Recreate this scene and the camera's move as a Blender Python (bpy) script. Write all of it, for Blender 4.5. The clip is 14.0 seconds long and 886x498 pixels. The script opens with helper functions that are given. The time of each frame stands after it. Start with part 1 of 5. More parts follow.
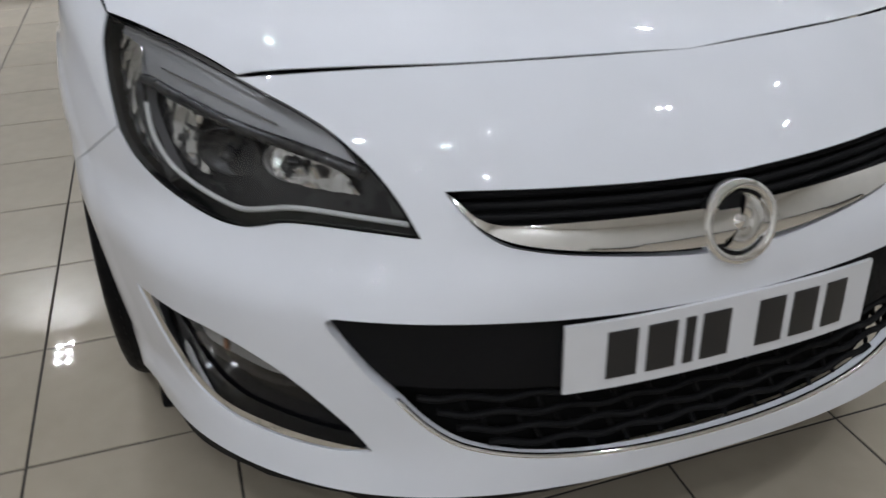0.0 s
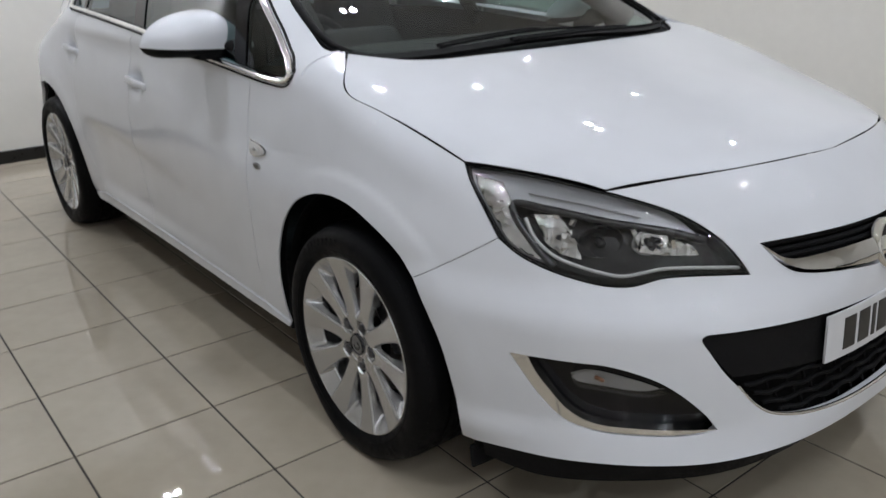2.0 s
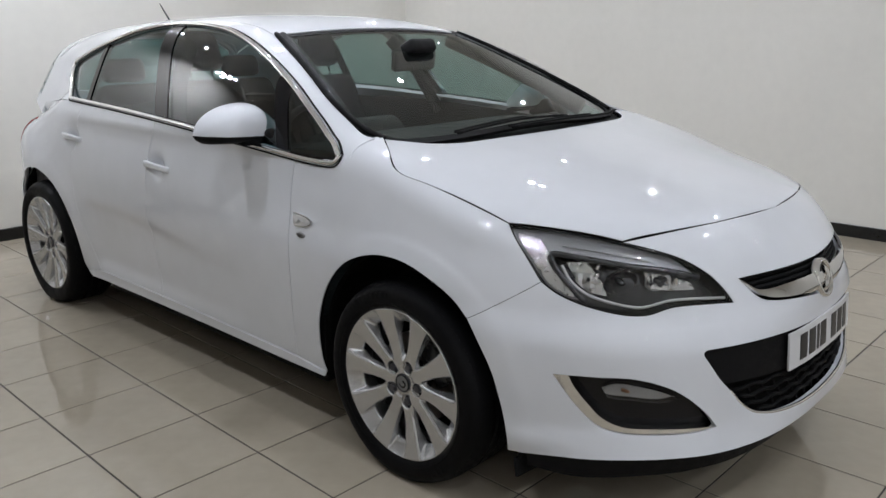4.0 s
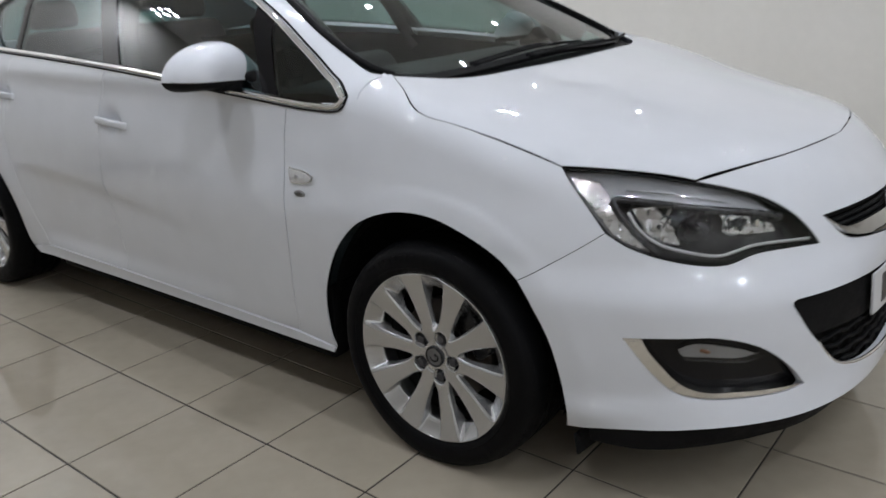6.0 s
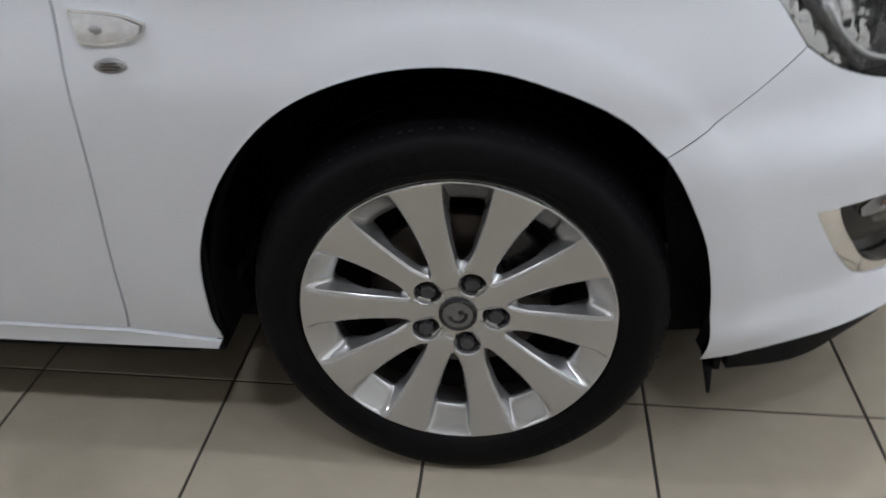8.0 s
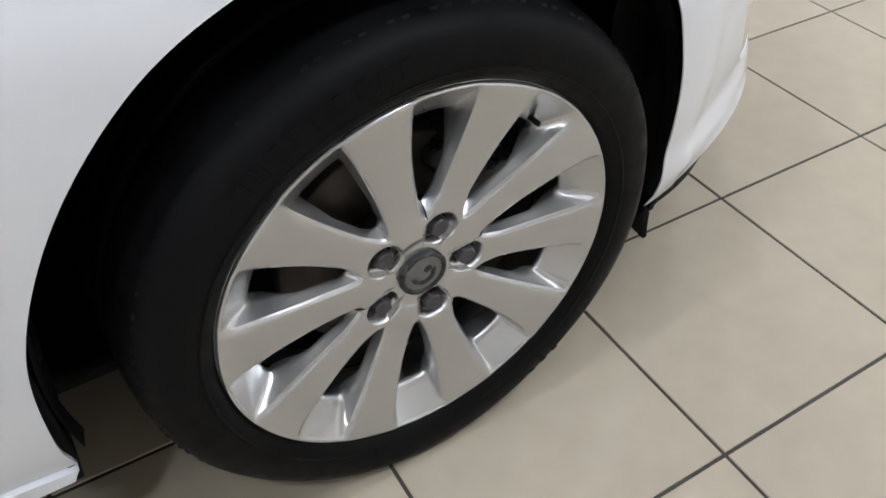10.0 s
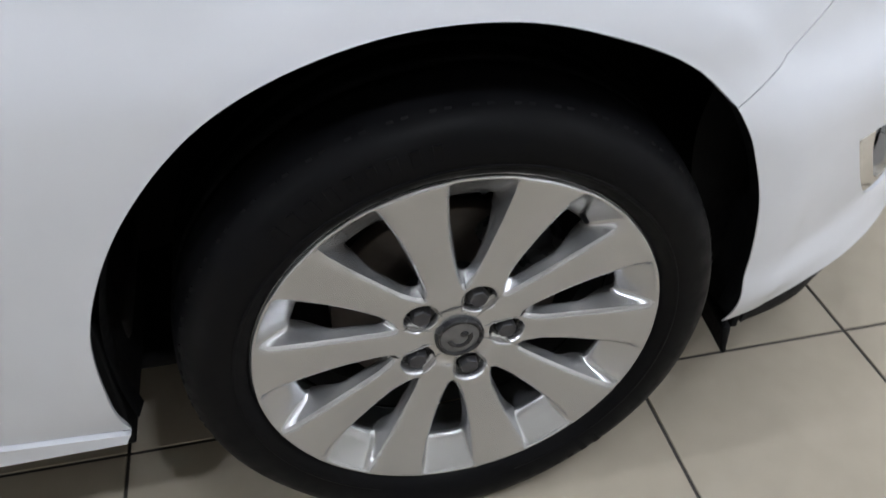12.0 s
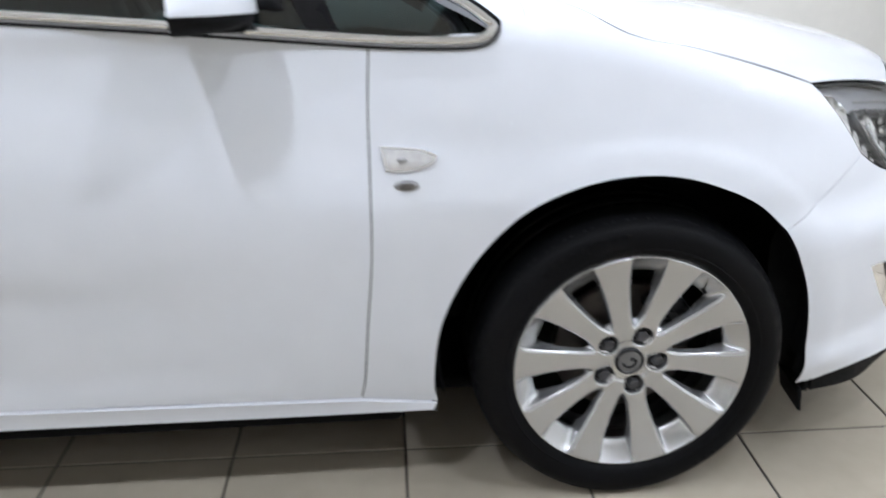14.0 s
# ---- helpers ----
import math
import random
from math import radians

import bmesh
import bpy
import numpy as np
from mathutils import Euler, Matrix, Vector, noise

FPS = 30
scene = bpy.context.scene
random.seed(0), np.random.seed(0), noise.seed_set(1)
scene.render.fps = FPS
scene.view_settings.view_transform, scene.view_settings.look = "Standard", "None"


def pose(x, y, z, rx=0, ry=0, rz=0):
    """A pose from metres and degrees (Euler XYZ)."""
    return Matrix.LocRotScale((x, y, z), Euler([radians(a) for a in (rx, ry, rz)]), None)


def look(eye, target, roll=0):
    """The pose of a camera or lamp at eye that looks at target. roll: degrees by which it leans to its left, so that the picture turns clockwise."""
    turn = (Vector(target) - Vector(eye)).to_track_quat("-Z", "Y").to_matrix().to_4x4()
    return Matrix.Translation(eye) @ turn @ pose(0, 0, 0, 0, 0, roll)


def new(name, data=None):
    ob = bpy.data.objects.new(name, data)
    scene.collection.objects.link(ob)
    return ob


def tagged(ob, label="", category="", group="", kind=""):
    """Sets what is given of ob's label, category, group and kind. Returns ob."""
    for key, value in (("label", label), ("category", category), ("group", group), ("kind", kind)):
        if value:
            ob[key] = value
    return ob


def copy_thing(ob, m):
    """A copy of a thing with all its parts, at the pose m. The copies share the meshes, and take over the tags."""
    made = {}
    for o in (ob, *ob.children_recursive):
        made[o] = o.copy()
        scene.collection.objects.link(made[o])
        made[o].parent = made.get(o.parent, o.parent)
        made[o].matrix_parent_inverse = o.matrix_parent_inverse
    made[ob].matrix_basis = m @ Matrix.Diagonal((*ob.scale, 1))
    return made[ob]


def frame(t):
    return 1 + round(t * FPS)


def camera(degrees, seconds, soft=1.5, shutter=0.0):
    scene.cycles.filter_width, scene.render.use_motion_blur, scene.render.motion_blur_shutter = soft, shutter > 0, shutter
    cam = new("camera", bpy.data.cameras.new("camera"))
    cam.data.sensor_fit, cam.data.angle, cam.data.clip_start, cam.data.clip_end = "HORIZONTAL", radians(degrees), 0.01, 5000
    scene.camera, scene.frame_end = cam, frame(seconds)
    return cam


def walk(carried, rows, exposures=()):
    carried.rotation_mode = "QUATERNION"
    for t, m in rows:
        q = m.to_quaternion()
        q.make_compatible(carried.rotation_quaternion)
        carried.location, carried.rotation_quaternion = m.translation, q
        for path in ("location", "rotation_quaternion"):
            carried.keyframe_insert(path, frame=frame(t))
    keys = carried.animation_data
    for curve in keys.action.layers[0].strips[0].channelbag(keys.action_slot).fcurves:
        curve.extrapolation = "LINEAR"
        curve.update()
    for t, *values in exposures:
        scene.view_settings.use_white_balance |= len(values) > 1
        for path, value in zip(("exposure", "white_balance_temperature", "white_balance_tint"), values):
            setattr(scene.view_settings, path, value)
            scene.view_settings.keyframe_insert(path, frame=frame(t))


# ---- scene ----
cam = camera(58.0, 14.0, shutter=0.5)
PATH = [
    (0, (-0.693, -1.732, 1.205), (-0.145, -0.104, 0.182), -0.8),
    (0.5, (-0.992, -1.681, 1.249), (-0.238, -0.116, 0.259), -0.18),
    (1, (-1.292, -1.683, 1.258), (-0.400, -0.122, 0.383), -0.36),
    (1.5, (-1.595, -1.680, 1.294), (-0.567, -0.160, 0.499), -0.55),
    (2, (-1.909, -1.663, 1.335), (-0.737, -0.205, 0.626), -0.92),
    (2.5, (-2.168, -1.667, 1.374), (-0.874, -0.267, 0.767), -0.94),
    (3, (-2.371, -1.703, 1.402), (-1.000, -0.351, 0.863), -0.70),
    (5.5, (-2.537, -1.555, 1.371), (-1.089, -0.297, 0.807), -1.09),
    (6, (-2.422, -1.271, 1.339), (-0.942, -0.099, 0.680), -2.53),
    (6.5, (-2.307, -0.988, 1.278), (-0.785, 0.053, 0.505), -4.16),
    (7, (-2.187, -0.637, 1.234), (-0.586, 0.152, 0.331), -4.16),
    (7.5, (-2.056, -0.319, 1.169), (-0.377, 0.164, 0.197), -2.17),
    (8, (-1.887, -0.082, 1.106), (-0.217, 0.089, 0.020), -1.25),
    (8.5, (-1.724, 0.145, 1.055), (-0.160, -0.085, -0.170), -1.36),
    (11, (-1.386, 0.347, 0.966), (-0.210, -0.500, -0.411), 1.63),
    (11.5, (-1.446, 0.265, 1.000), (-0.098, -0.351, -0.344), 1.65),
    (12, (-1.528, 0.182, 1.041), (-0.049, -0.181, -0.255), 0.60),
    (12.5, (-1.676, 0.118, 1.084), (-0.083, -0.031, -0.117), -0.18),
    (13, (-1.891, 0.145, 1.151), (-0.222, 0.074, 0.051), -0.05),
    (13.5, (-2.124, 0.275, 1.206), (-0.388, 0.178, 0.217), -0.23),
    (14, (-2.295, 0.508, 1.215), (-0.465, 0.361, 0.421), -0.35),
]
EXPOSURES = ((0.0, 0.18, 6500, 10), (1.0, 0.18, 6500, 10), (3.0, 0.17, 6500, 10), (6.5, 0.19, 6450, 10), (7.5, 0.36, 6450, 10), (8.0, 0.50, 6440, 10), (8.5, 0.77, 6440, 10), (11.0, 1.18, 6480, 10), (12.0, 0.93, 6300, 10), (12.5, 1.06, 6270, 10), (14.0, 1.24, 6170, 10))
walk(cam, [(t, look(eye, target, roll)) for t, eye, target, roll in PATH], EXPOSURES)

# ---- the scene's parts ----
from mathutils.geometry import delaunay_2d_cdt


# ---- light ----
world = bpy.data.worlds.new("world")
scene.world = world
world.use_nodes = True
world.node_tree.nodes["Background"].inputs["Color"].default_value = (0.6, 0.65, 0.7, 1)
world.node_tree.nodes["Background"].inputs["Strength"].default_value = 0.05
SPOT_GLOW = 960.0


# ---- materials ----
def material(name, colour, rough=0.5, metal=0.0, coat=0.0, grain=0.0, size=40.0, bump=0.0, vary=0.0, coat_rough=0.03, fine=6.0, spec=0.5):
    """A principled surface with two scales of mottling in colour and gloss, and fine relief."""
    m = bpy.data.materials.new(name)
    m.use_nodes = True
    nt = m.node_tree
    b = nt.nodes["Principled BSDF"]
    b.inputs["Base Color"].default_value = (*colour, 1)
    b.inputs["Roughness"].default_value = rough
    b.inputs["Metallic"].default_value = metal
    b.inputs["Specular IOR Level"].default_value = spec
    b.inputs["Coat Weight"].default_value = coat
    b.inputs["Coat Roughness"].default_value = coat_rough
    co = nt.nodes.new("ShaderNodeTexCoord")
    big, small = nt.nodes.new("ShaderNodeTexNoise"), nt.nodes.new("ShaderNodeTexNoise")
    big.inputs["Scale"].default_value, small.inputs["Scale"].default_value = size / fine, size
    big.inputs["Detail"].default_value = small.inputs["Detail"].default_value = 4
    for n in (big, small):
        nt.links.new(co.outputs["Object"], n.inputs["Vector"])
    both = nt.nodes.new("ShaderNodeMath")
    both.operation = "ADD"
    nt.links.new(big.outputs["Fac"], both.inputs[0])
    nt.links.new(small.outputs["Fac"], both.inputs[1])
    last = both
    if vary:
        info = nt.nodes.new("ShaderNodeObjectInfo")
        scaled = nt.nodes.new("ShaderNodeMath")
        scaled.operation = "MULTIPLY_ADD"
        scaled.inputs[1].default_value = vary
        nt.links.new(info.outputs["Random"], scaled.inputs[0])
        nt.links.new(both.outputs[0], scaled.inputs[2])
        last = scaled
    if grain:
        span = nt.nodes.new("ShaderNodeMapRange")
        span.inputs["From Min"].default_value, span.inputs["From Max"].default_value = 0.6, 1.4 + vary
        span.inputs["To Min"].default_value, span.inputs["To Max"].default_value = 1 - grain, 1 + grain
        nt.links.new(last.outputs[0], span.inputs["Value"])
        mix = nt.nodes.new("ShaderNodeVectorMath")
        mix.operation = "SCALE"
        mix.inputs[0].default_value = colour
        nt.links.new(span.outputs[0], mix.inputs["Scale"])
        nt.links.new(mix.outputs[0], b.inputs["Base Color"])
        gloss = nt.nodes.new("ShaderNodeMapRange")
        gloss.inputs["From Min"].default_value, gloss.inputs["From Max"].default_value = 0.6, 1.4
        gloss.inputs["To Min"].default_value, gloss.inputs["To Max"].default_value = rough * (1 - grain), min(1, rough * (1 + 1.5 * grain))
        nt.links.new(both.outputs[0], gloss.inputs["Value"])
        nt.links.new(gloss.outputs[0], b.inputs["Roughness"])
    if bump:
        bp = nt.nodes.new("ShaderNodeBump")
        bp.inputs["Strength"].default_value = 0.4
        bp.inputs["Distance"].default_value = bump
        nt.links.new(both.outputs[0], bp.inputs["Height"])
        nt.links.new(bp.outputs[0], b.inputs["Normal"])
    return m


def glass(name, tint, base=0.06, rough=0.0):
    """A clear pane: see-through with mirror gloss by the angle."""
    m = bpy.data.materials.new(name)
    m.use_nodes = True
    nt = m.node_tree
    nt.nodes.remove(nt.nodes["Principled BSDF"])
    clear, gloss = nt.nodes.new("ShaderNodeBsdfTransparent"), nt.nodes.new("ShaderNodeBsdfGlossy")
    clear.inputs["Color"].default_value = (*tint, 1)
    gloss.inputs["Roughness"].default_value = rough
    edge, mix = nt.nodes.new("ShaderNodeLayerWeight"), nt.nodes.new("ShaderNodeMixShader")
    power, span = nt.nodes.new("ShaderNodeMath"), nt.nodes.new("ShaderNodeMath")
    power.operation, span.operation = "POWER", "MULTIPLY_ADD"
    power.inputs[1].default_value = 5.0
    span.inputs[1].default_value, span.inputs[2].default_value = 0.94, base
    nt.links.new(edge.outputs["Facing"], power.inputs[0])
    nt.links.new(power.outputs[0], span.inputs[0])
    nt.links.new(span.outputs[0], mix.inputs[0])
    nt.links.new(clear.outputs[0], mix.inputs[1])
    nt.links.new(gloss.outputs[0], mix.inputs[2])
    nt.links.new(mix.outputs[0], nt.nodes["Material Output"].inputs["Surface"])
    return m


def glow(name, colour, strength):
    m = bpy.data.materials.new(name)
    m.use_nodes = True
    b = m.node_tree.nodes["Principled BSDF"]
    b.inputs["Base Color"].default_value = (*colour, 1)
    b.inputs["Emission Color"].default_value = (*colour, 1)
    b.inputs["Emission Strength"].default_value = strength
    return m


PAINT = material("white_paint", (0.66, 0.68, 0.72), 0.45, coat=1.0, grain=0.03, size=9, coat_rough=0.012, spec=0.05)
CHROME = material("chrome", (0.80, 0.80, 0.80), 0.06, metal=1.0, grain=0.06, size=30)
BLACK = material("black_plastic", (0.007, 0.007, 0.0075), 0.65, grain=0.2, size=160, bump=0.0004, spec=0.1)
GLOSSBLACK = material("gloss_black", (0.006, 0.006, 0.007), 0.12, grain=0.15, size=30, spec=0.25)
# for real black linings, and for added black sheets in place of shade
SHADE = material("black_lining_shade", (0.006, 0.006, 0.006), 0.9, grain=0.3, size=60, bump=0.002, spec=0.1)
RUBBER = material("tyre_rubber", (0.0035, 0.0035, 0.004), 0.5, grain=0.35, size=45, bump=0.0006, spec=0.09)
ALLOY = material("alloy_lacquer", (0.535, 0.541, 0.552), 0.26, metal=0.85, coat=0.25, grain=0.012, size=12, coat_rough=0.08)
STEEL = material("brake_steel", (0.11, 0.095, 0.085), 0.5, metal=0.8, grain=0.3, size=70)
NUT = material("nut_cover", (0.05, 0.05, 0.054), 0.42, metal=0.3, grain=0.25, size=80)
CAPGREY = material("cap_grey", (0.17, 0.17, 0.17), 0.38, metal=0.5, grain=0.2, size=90)
GLASS = glass("tinted_window_glass", (0.27, 0.41, 0.405), base=0.085)
SCREEN = glass("windscreen_glass", (0.76, 0.84, 0.80))
LENS = glass("lamp_lens", (0.93, 0.94, 0.95), base=0.04)
MIRROR = material("mirror_silver", (0.85, 0.88, 0.87), 0.02, metal=1.0)
LAMPGREY = material("lamp_silver", (0.30, 0.30, 0.305), 0.42, metal=0.5, grain=0.08, size=25, bump=0.0003)
LAMPDARK = material("lamp_dark_bezel", (0.028, 0.028, 0.030), 0.26, metal=0.3, grain=0.2, size=60)
LAMPCHROME = material("lamp_reflector", (0.62, 0.62, 0.63), 0.08, metal=1.0, grain=0.12, size=45, bump=0.003)
GUIDE = material("light_guide", (0.45, 0.45, 0.44), 0.25, coat=0.5)
REPEATER = material("repeater_lens", (0.70, 0.70, 0.71), 0.12, metal=0.45, coat=1.0, grain=0.2, size=90, bump=0.002)
AMBER = material("amber_bulb", (0.20, 0.09, 0.045), 0.3, coat=0.6)
RED = material("red_lens", (0.30, 0.012, 0.01), 0.12, coat=1.0)
PLATE = material("plate_white", (0.62, 0.63, 0.65), 0.35, coat=0.4, grain=0.03, size=25)
PLATEBLACK = material("plate_black", (0.012, 0.012, 0.013), 0.35)
FABRIC = material("seat_fabric", (0.014, 0.014, 0.015), 0.9, grain=0.35, size=240, bump=0.001, spec=0.2)
TRIM = material("dark_trim", (0.013, 0.013, 0.014), 0.65, grain=0.25, size=180, bump=0.0008, spec=0.25)
LINING = material("roof_lining", (0.20, 0.195, 0.185), 0.95, grain=0.12, size=120, bump=0.001)
TILE = material("porcelain_tile", (0.335, 0.294, 0.232), 0.022, grain=0.10, size=16, vary=0.22, bump=0.0002, coat_rough=0.05)
GROUT = material("dark_grout", (0.028, 0.024, 0.019), 0.85, grain=0.35, size=60, bump=0.001)
WALL = material("wall_paint", (0.72, 0.705, 0.66), 0.75, grain=0.03, size=14, bump=0.0006)
CEILING = material("ceiling_paint", (0.78, 0.77, 0.74), 0.85, grain=0.02, size=10, bump=0.0004)
SKIRT = material("skirting_black", (0.008, 0.008, 0.008), 0.3, grain=0.25, size=40)
LAMPRIM = material("lamp_rim", (0.7, 0.7, 0.69), 0.35, grain=0.03)
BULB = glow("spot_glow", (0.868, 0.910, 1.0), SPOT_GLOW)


# ---- mesh helpers ----
def mesh_of(name, verts, faces, mat, smooth=True):
    me = bpy.data.meshes.new(name)
    me.from_pydata([tuple(map(float, v)) for v in verts], [], [tuple(map(int, q)) for q in faces])
    me.materials.append(mat)
    me.polygons.foreach_set("use_smooth", [smooth] * len(me.polygons))
    me.update()
    return me


def put_part(name, me, parent, label="", m=None):
    ob = new(name, me)
    ob.parent = parent
    if m is not None:
        ob.matrix_basis = m
    return tagged(ob, label)


def thing(name, label, category, at=(0, 0, 0), group="", kind=""):
    ob = tagged(new(name), label, category, group, kind)
    ob.location = at
    return ob


def catmull(points, gap=0.012):
    """A smooth line through control points, with even steps."""
    p = np.array(points, float)
    if len(p) == 2:
        n = max(2, int(np.linalg.norm(p[1] - p[0]) / gap) + 1)
        return p[0] + np.linspace(0, 1, n)[:, None] * (p[1] - p[0])
    q = np.vstack([2 * p[0] - p[1], p, 2 * p[-1] - p[-2]])
    out = []
    for i in range(1, len(q) - 2):
        n = max(2, int(np.linalg.norm(q[i + 1] - q[i]) / gap) + 1)
        t = np.linspace(0, 1, n, endpoint=False)[:, None]
        a, b, c, d = q[i - 1], q[i], q[i + 1], q[i + 2]
        out.append(0.5 * (2 * b + (c - a) * t + (2 * a - 5 * b + 4 * c - d) * t * t + (3 * b - a - 3 * c + d) * t ** 3))
    return np.vstack(out + [p[-1:]])


def loop_of(*runs, gap=0.012):
    """A closed outline from smooth runs that meet in corners."""
    return np.vstack([catmull(r, gap)[:-1] for r in runs])


def mirrored(run):
    return [(-x, y, z) for x, y, z in reversed(run)]


# Ways to lay a sheet over the car's form: each turns a place into two coordinates and those into a ray from inside.
CENTRE = np.array((0.0, 0.5, 0.45))
TAIL_CENTRE = np.array((0.0, 2.3, 0.6))


def ball(centre, ahead):
    def flat(p):
        d = (p - centre) * (1, ahead, 1)
        return np.stack([np.arctan2(d[:, 0], d[:, 1]), np.arctan2(d[:, 2], np.hypot(d[:, 0], d[:, 1]))], 1)

    def rays(q):
        c = np.cos(q[:, 1])
        return np.tile(centre, (len(q), 1)), np.stack([c * np.sin(q[:, 0]), ahead * c * np.cos(q[:, 0]), np.sin(q[:, 1])], 1)
    return flat, rays


NOSE_MAP = ball(CENTRE, -1)
TAIL_MAP = ball(TAIL_CENTRE, 1)
SIDE_MAP = (lambda p: p[:, 1:3].copy(), lambda q: (np.stack([0 * q[:, 0], q[:, 0], q[:, 1]], 1), np.tile((-1.0, 0, 0), (len(q), 1))))
TOP_MAP = (lambda p: p[:, :2].copy(), lambda q: (np.stack([q[:, 0], q[:, 1], 0 * q[:, 0] + 0.72], 1), np.tile((0, 0, 1.0), (len(q), 1))))
CAB_MAP = (lambda p: np.stack([p[:, 1], 0.8 * np.arctan2(p[:, 2] - 0.85, -p[:, 0])], 1),
           lambda q: (np.stack([0 * q[:, 0], q[:, 0], 0 * q[:, 0] + 0.85], 1), np.stack([-np.cos(q[:, 1] / 0.8), 0 * q[:, 0], np.sin(q[:, 1] / 0.8)], 1)))


def normal_of(form, p, e=0.002):
    g = np.stack([form(*(p + d).T) - form(*(p - d).T) for d in np.eye(3) * e], 1)
    return g / np.linalg.norm(g, axis=1)[:, None]


def within(q, loops):
    """Even-odd test of points against closed loops."""
    odd = np.zeros(len(q), bool)
    for lp in loops:
        a, b = lp, np.roll(lp, -1, 0)
        for (x0, y0), (x1, y1) in zip(a, b):
            if y0 == y1:
                continue
            cross = (q[:, 1] > min(y0, y1)) & (q[:, 1] <= max(y0, y1))
            odd ^= cross & (q[:, 0] < x0 + (q[:, 1] - y0) / (y1 - y0) * (x1 - x0))
    return odd


def shrunk(lp, d):
    """A flat loop moved inwards by d."""
    t = np.roll(lp, -1, 0) - np.roll(lp, 1, 0)
    t /= np.linalg.norm(t, axis=1)[:, None] + 1e-9
    n = np.stack([-t[:, 1], t[:, 0]], 1)
    area = np.sum(lp[:, 0] * np.roll(lp[:, 1], -1) - np.roll(lp[:, 0], -1) * lp[:, 1])
    return lp + d * n * (1 if area > 0 else -1)


def sheet(name, loops, way, form, mat, gap=0.022, inset=0.002, flange=0.014, off=0.0, hole_flange=None):
    """A panel laid over a form: outer loop first, then holes; its edges turn inwards by the flange."""
    flat, rays = way
    shape = (lambda x, y, z: form(x, y, z) - off) if off else form
    flats = [shrunk(flat(lp), inset if i == 0 else -inset) for i, lp in enumerate(loops)]
    pts, edges = [], []
    for lp in flats:
        k = len(pts)
        pts += lp.tolist()
        edges += [(k + i, k + (i + 1) % len(lp)) for i in range(len(lp))]
    edge = np.array(pts)
    lo, hi = edge.min(0), edge.max(0)
    gx, gy = np.meshgrid(np.arange(lo[0], hi[0], gap), np.arange(lo[1], hi[1], gap))
    gx = gx + (np.arange(len(gx)) % 2)[:, None] * gap / 2
    grid = np.stack([gx.ravel(), gy.ravel()], 1)
    grid = grid[within(grid, flats)]
    if len(grid):
        near = np.array([np.min(np.sum((edge - g) ** 2, 1)) for g in grid])
        grid = grid[near > (0.5 * gap) ** 2]
    verts, _, tris, *_ = delaunay_2d_cdt([Vector(p) for p in pts + grid.tolist()], edges, [], 0, 1e-7)
    q = np.array([tuple(v) for v in verts])
    tris = np.array([f for f in tris if len(f) == 3])
    tris = tris[within(q[tris].mean(1), flats)]
    used, inv = np.unique(tris, return_inverse=True)
    tris, q = inv.reshape(-1, 3), q[used]
    o, w = rays(q)
    p = reach(shape, o, w)
    n = normal_of(shape, p)
    a, b, c = p[tris[:, 0]], p[tris[:, 1]], p[tris[:, 2]]
    turned = np.sum(np.cross(b - a, c - a) * n[tris[:, 0]], 1) < 0
    tris[turned] = tris[turned][:, ::-1]
    verts, faces = p.tolist(), tris.tolist()
    if flange:
        count = {}
        for f in faces:
            for i in range(3):
                key = tuple(sorted((f[i], f[(i + 1) % 3])))
                count[key] = count.get(key, 0) + 1
        deep = np.full(len(q), flange)
        if hole_flange is not None:
            for lp in flats[1:]:
                deep[np.min(np.sum((q[:, None] - lp[None]) ** 2, 2), 1) < 1e-8] = hole_flange
        top, low = {}, {}
        for f in list(faces):
            for i in range(3):
                u, v = f[i], f[(i + 1) % 3]
                if count[tuple(sorted((u, v)))] != 1:
                    continue
                for k in (u, v):
                    if k not in top:
                        top[k] = len(verts)
                        verts.append(verts[k])
                        low[k] = len(verts)
                        verts.append((p[k] - deep[k] * n[k]).tolist())
                faces.append([top[v], top[u], low[u], low[v]])
    return mesh_of(name, verts, faces, mat)


def flipped(me, name=""):
    """The same mesh on the car's other side."""
    bm = bmesh.new()
    bm.from_mesh(me)
    for v in bm.verts:
        v.co.x = -v.co.x
    bmesh.ops.reverse_faces(bm, faces=bm.faces)
    out = bpy.data.meshes.new(name or me.name)
    bm.to_mesh(out)
    bm.free()
    for m in me.materials:
        out.materials.append(m)
    return out


def lathe(name, profile, mat, steps=64, axis="x", arc=1.0):
    """A turned form: profile of (radius, along the axis)."""
    r = np.array(profile, float)
    a = np.linspace(0, 2 * math.pi * arc, steps + (arc < 1), endpoint=arc < 1)
    verts = []
    for t in a:
        for rad, h in r:
            verts.append({"x": (h, rad * math.cos(t), rad * math.sin(t)), "y": (rad * math.cos(t), h, rad * math.sin(t)), "z": (rad * math.cos(t), rad * math.sin(t), h)}[axis])
    n, k = len(r), len(a)
    faces = []
    for i in range(k if arc == 1 else k - 1):
        j = (i + 1) % k
        for m in range(n - 1):
            faces.append((i * n + m, j * n + m, j * n + m + 1, i * n + m + 1))
    return mesh_of(name, verts, faces, mat)


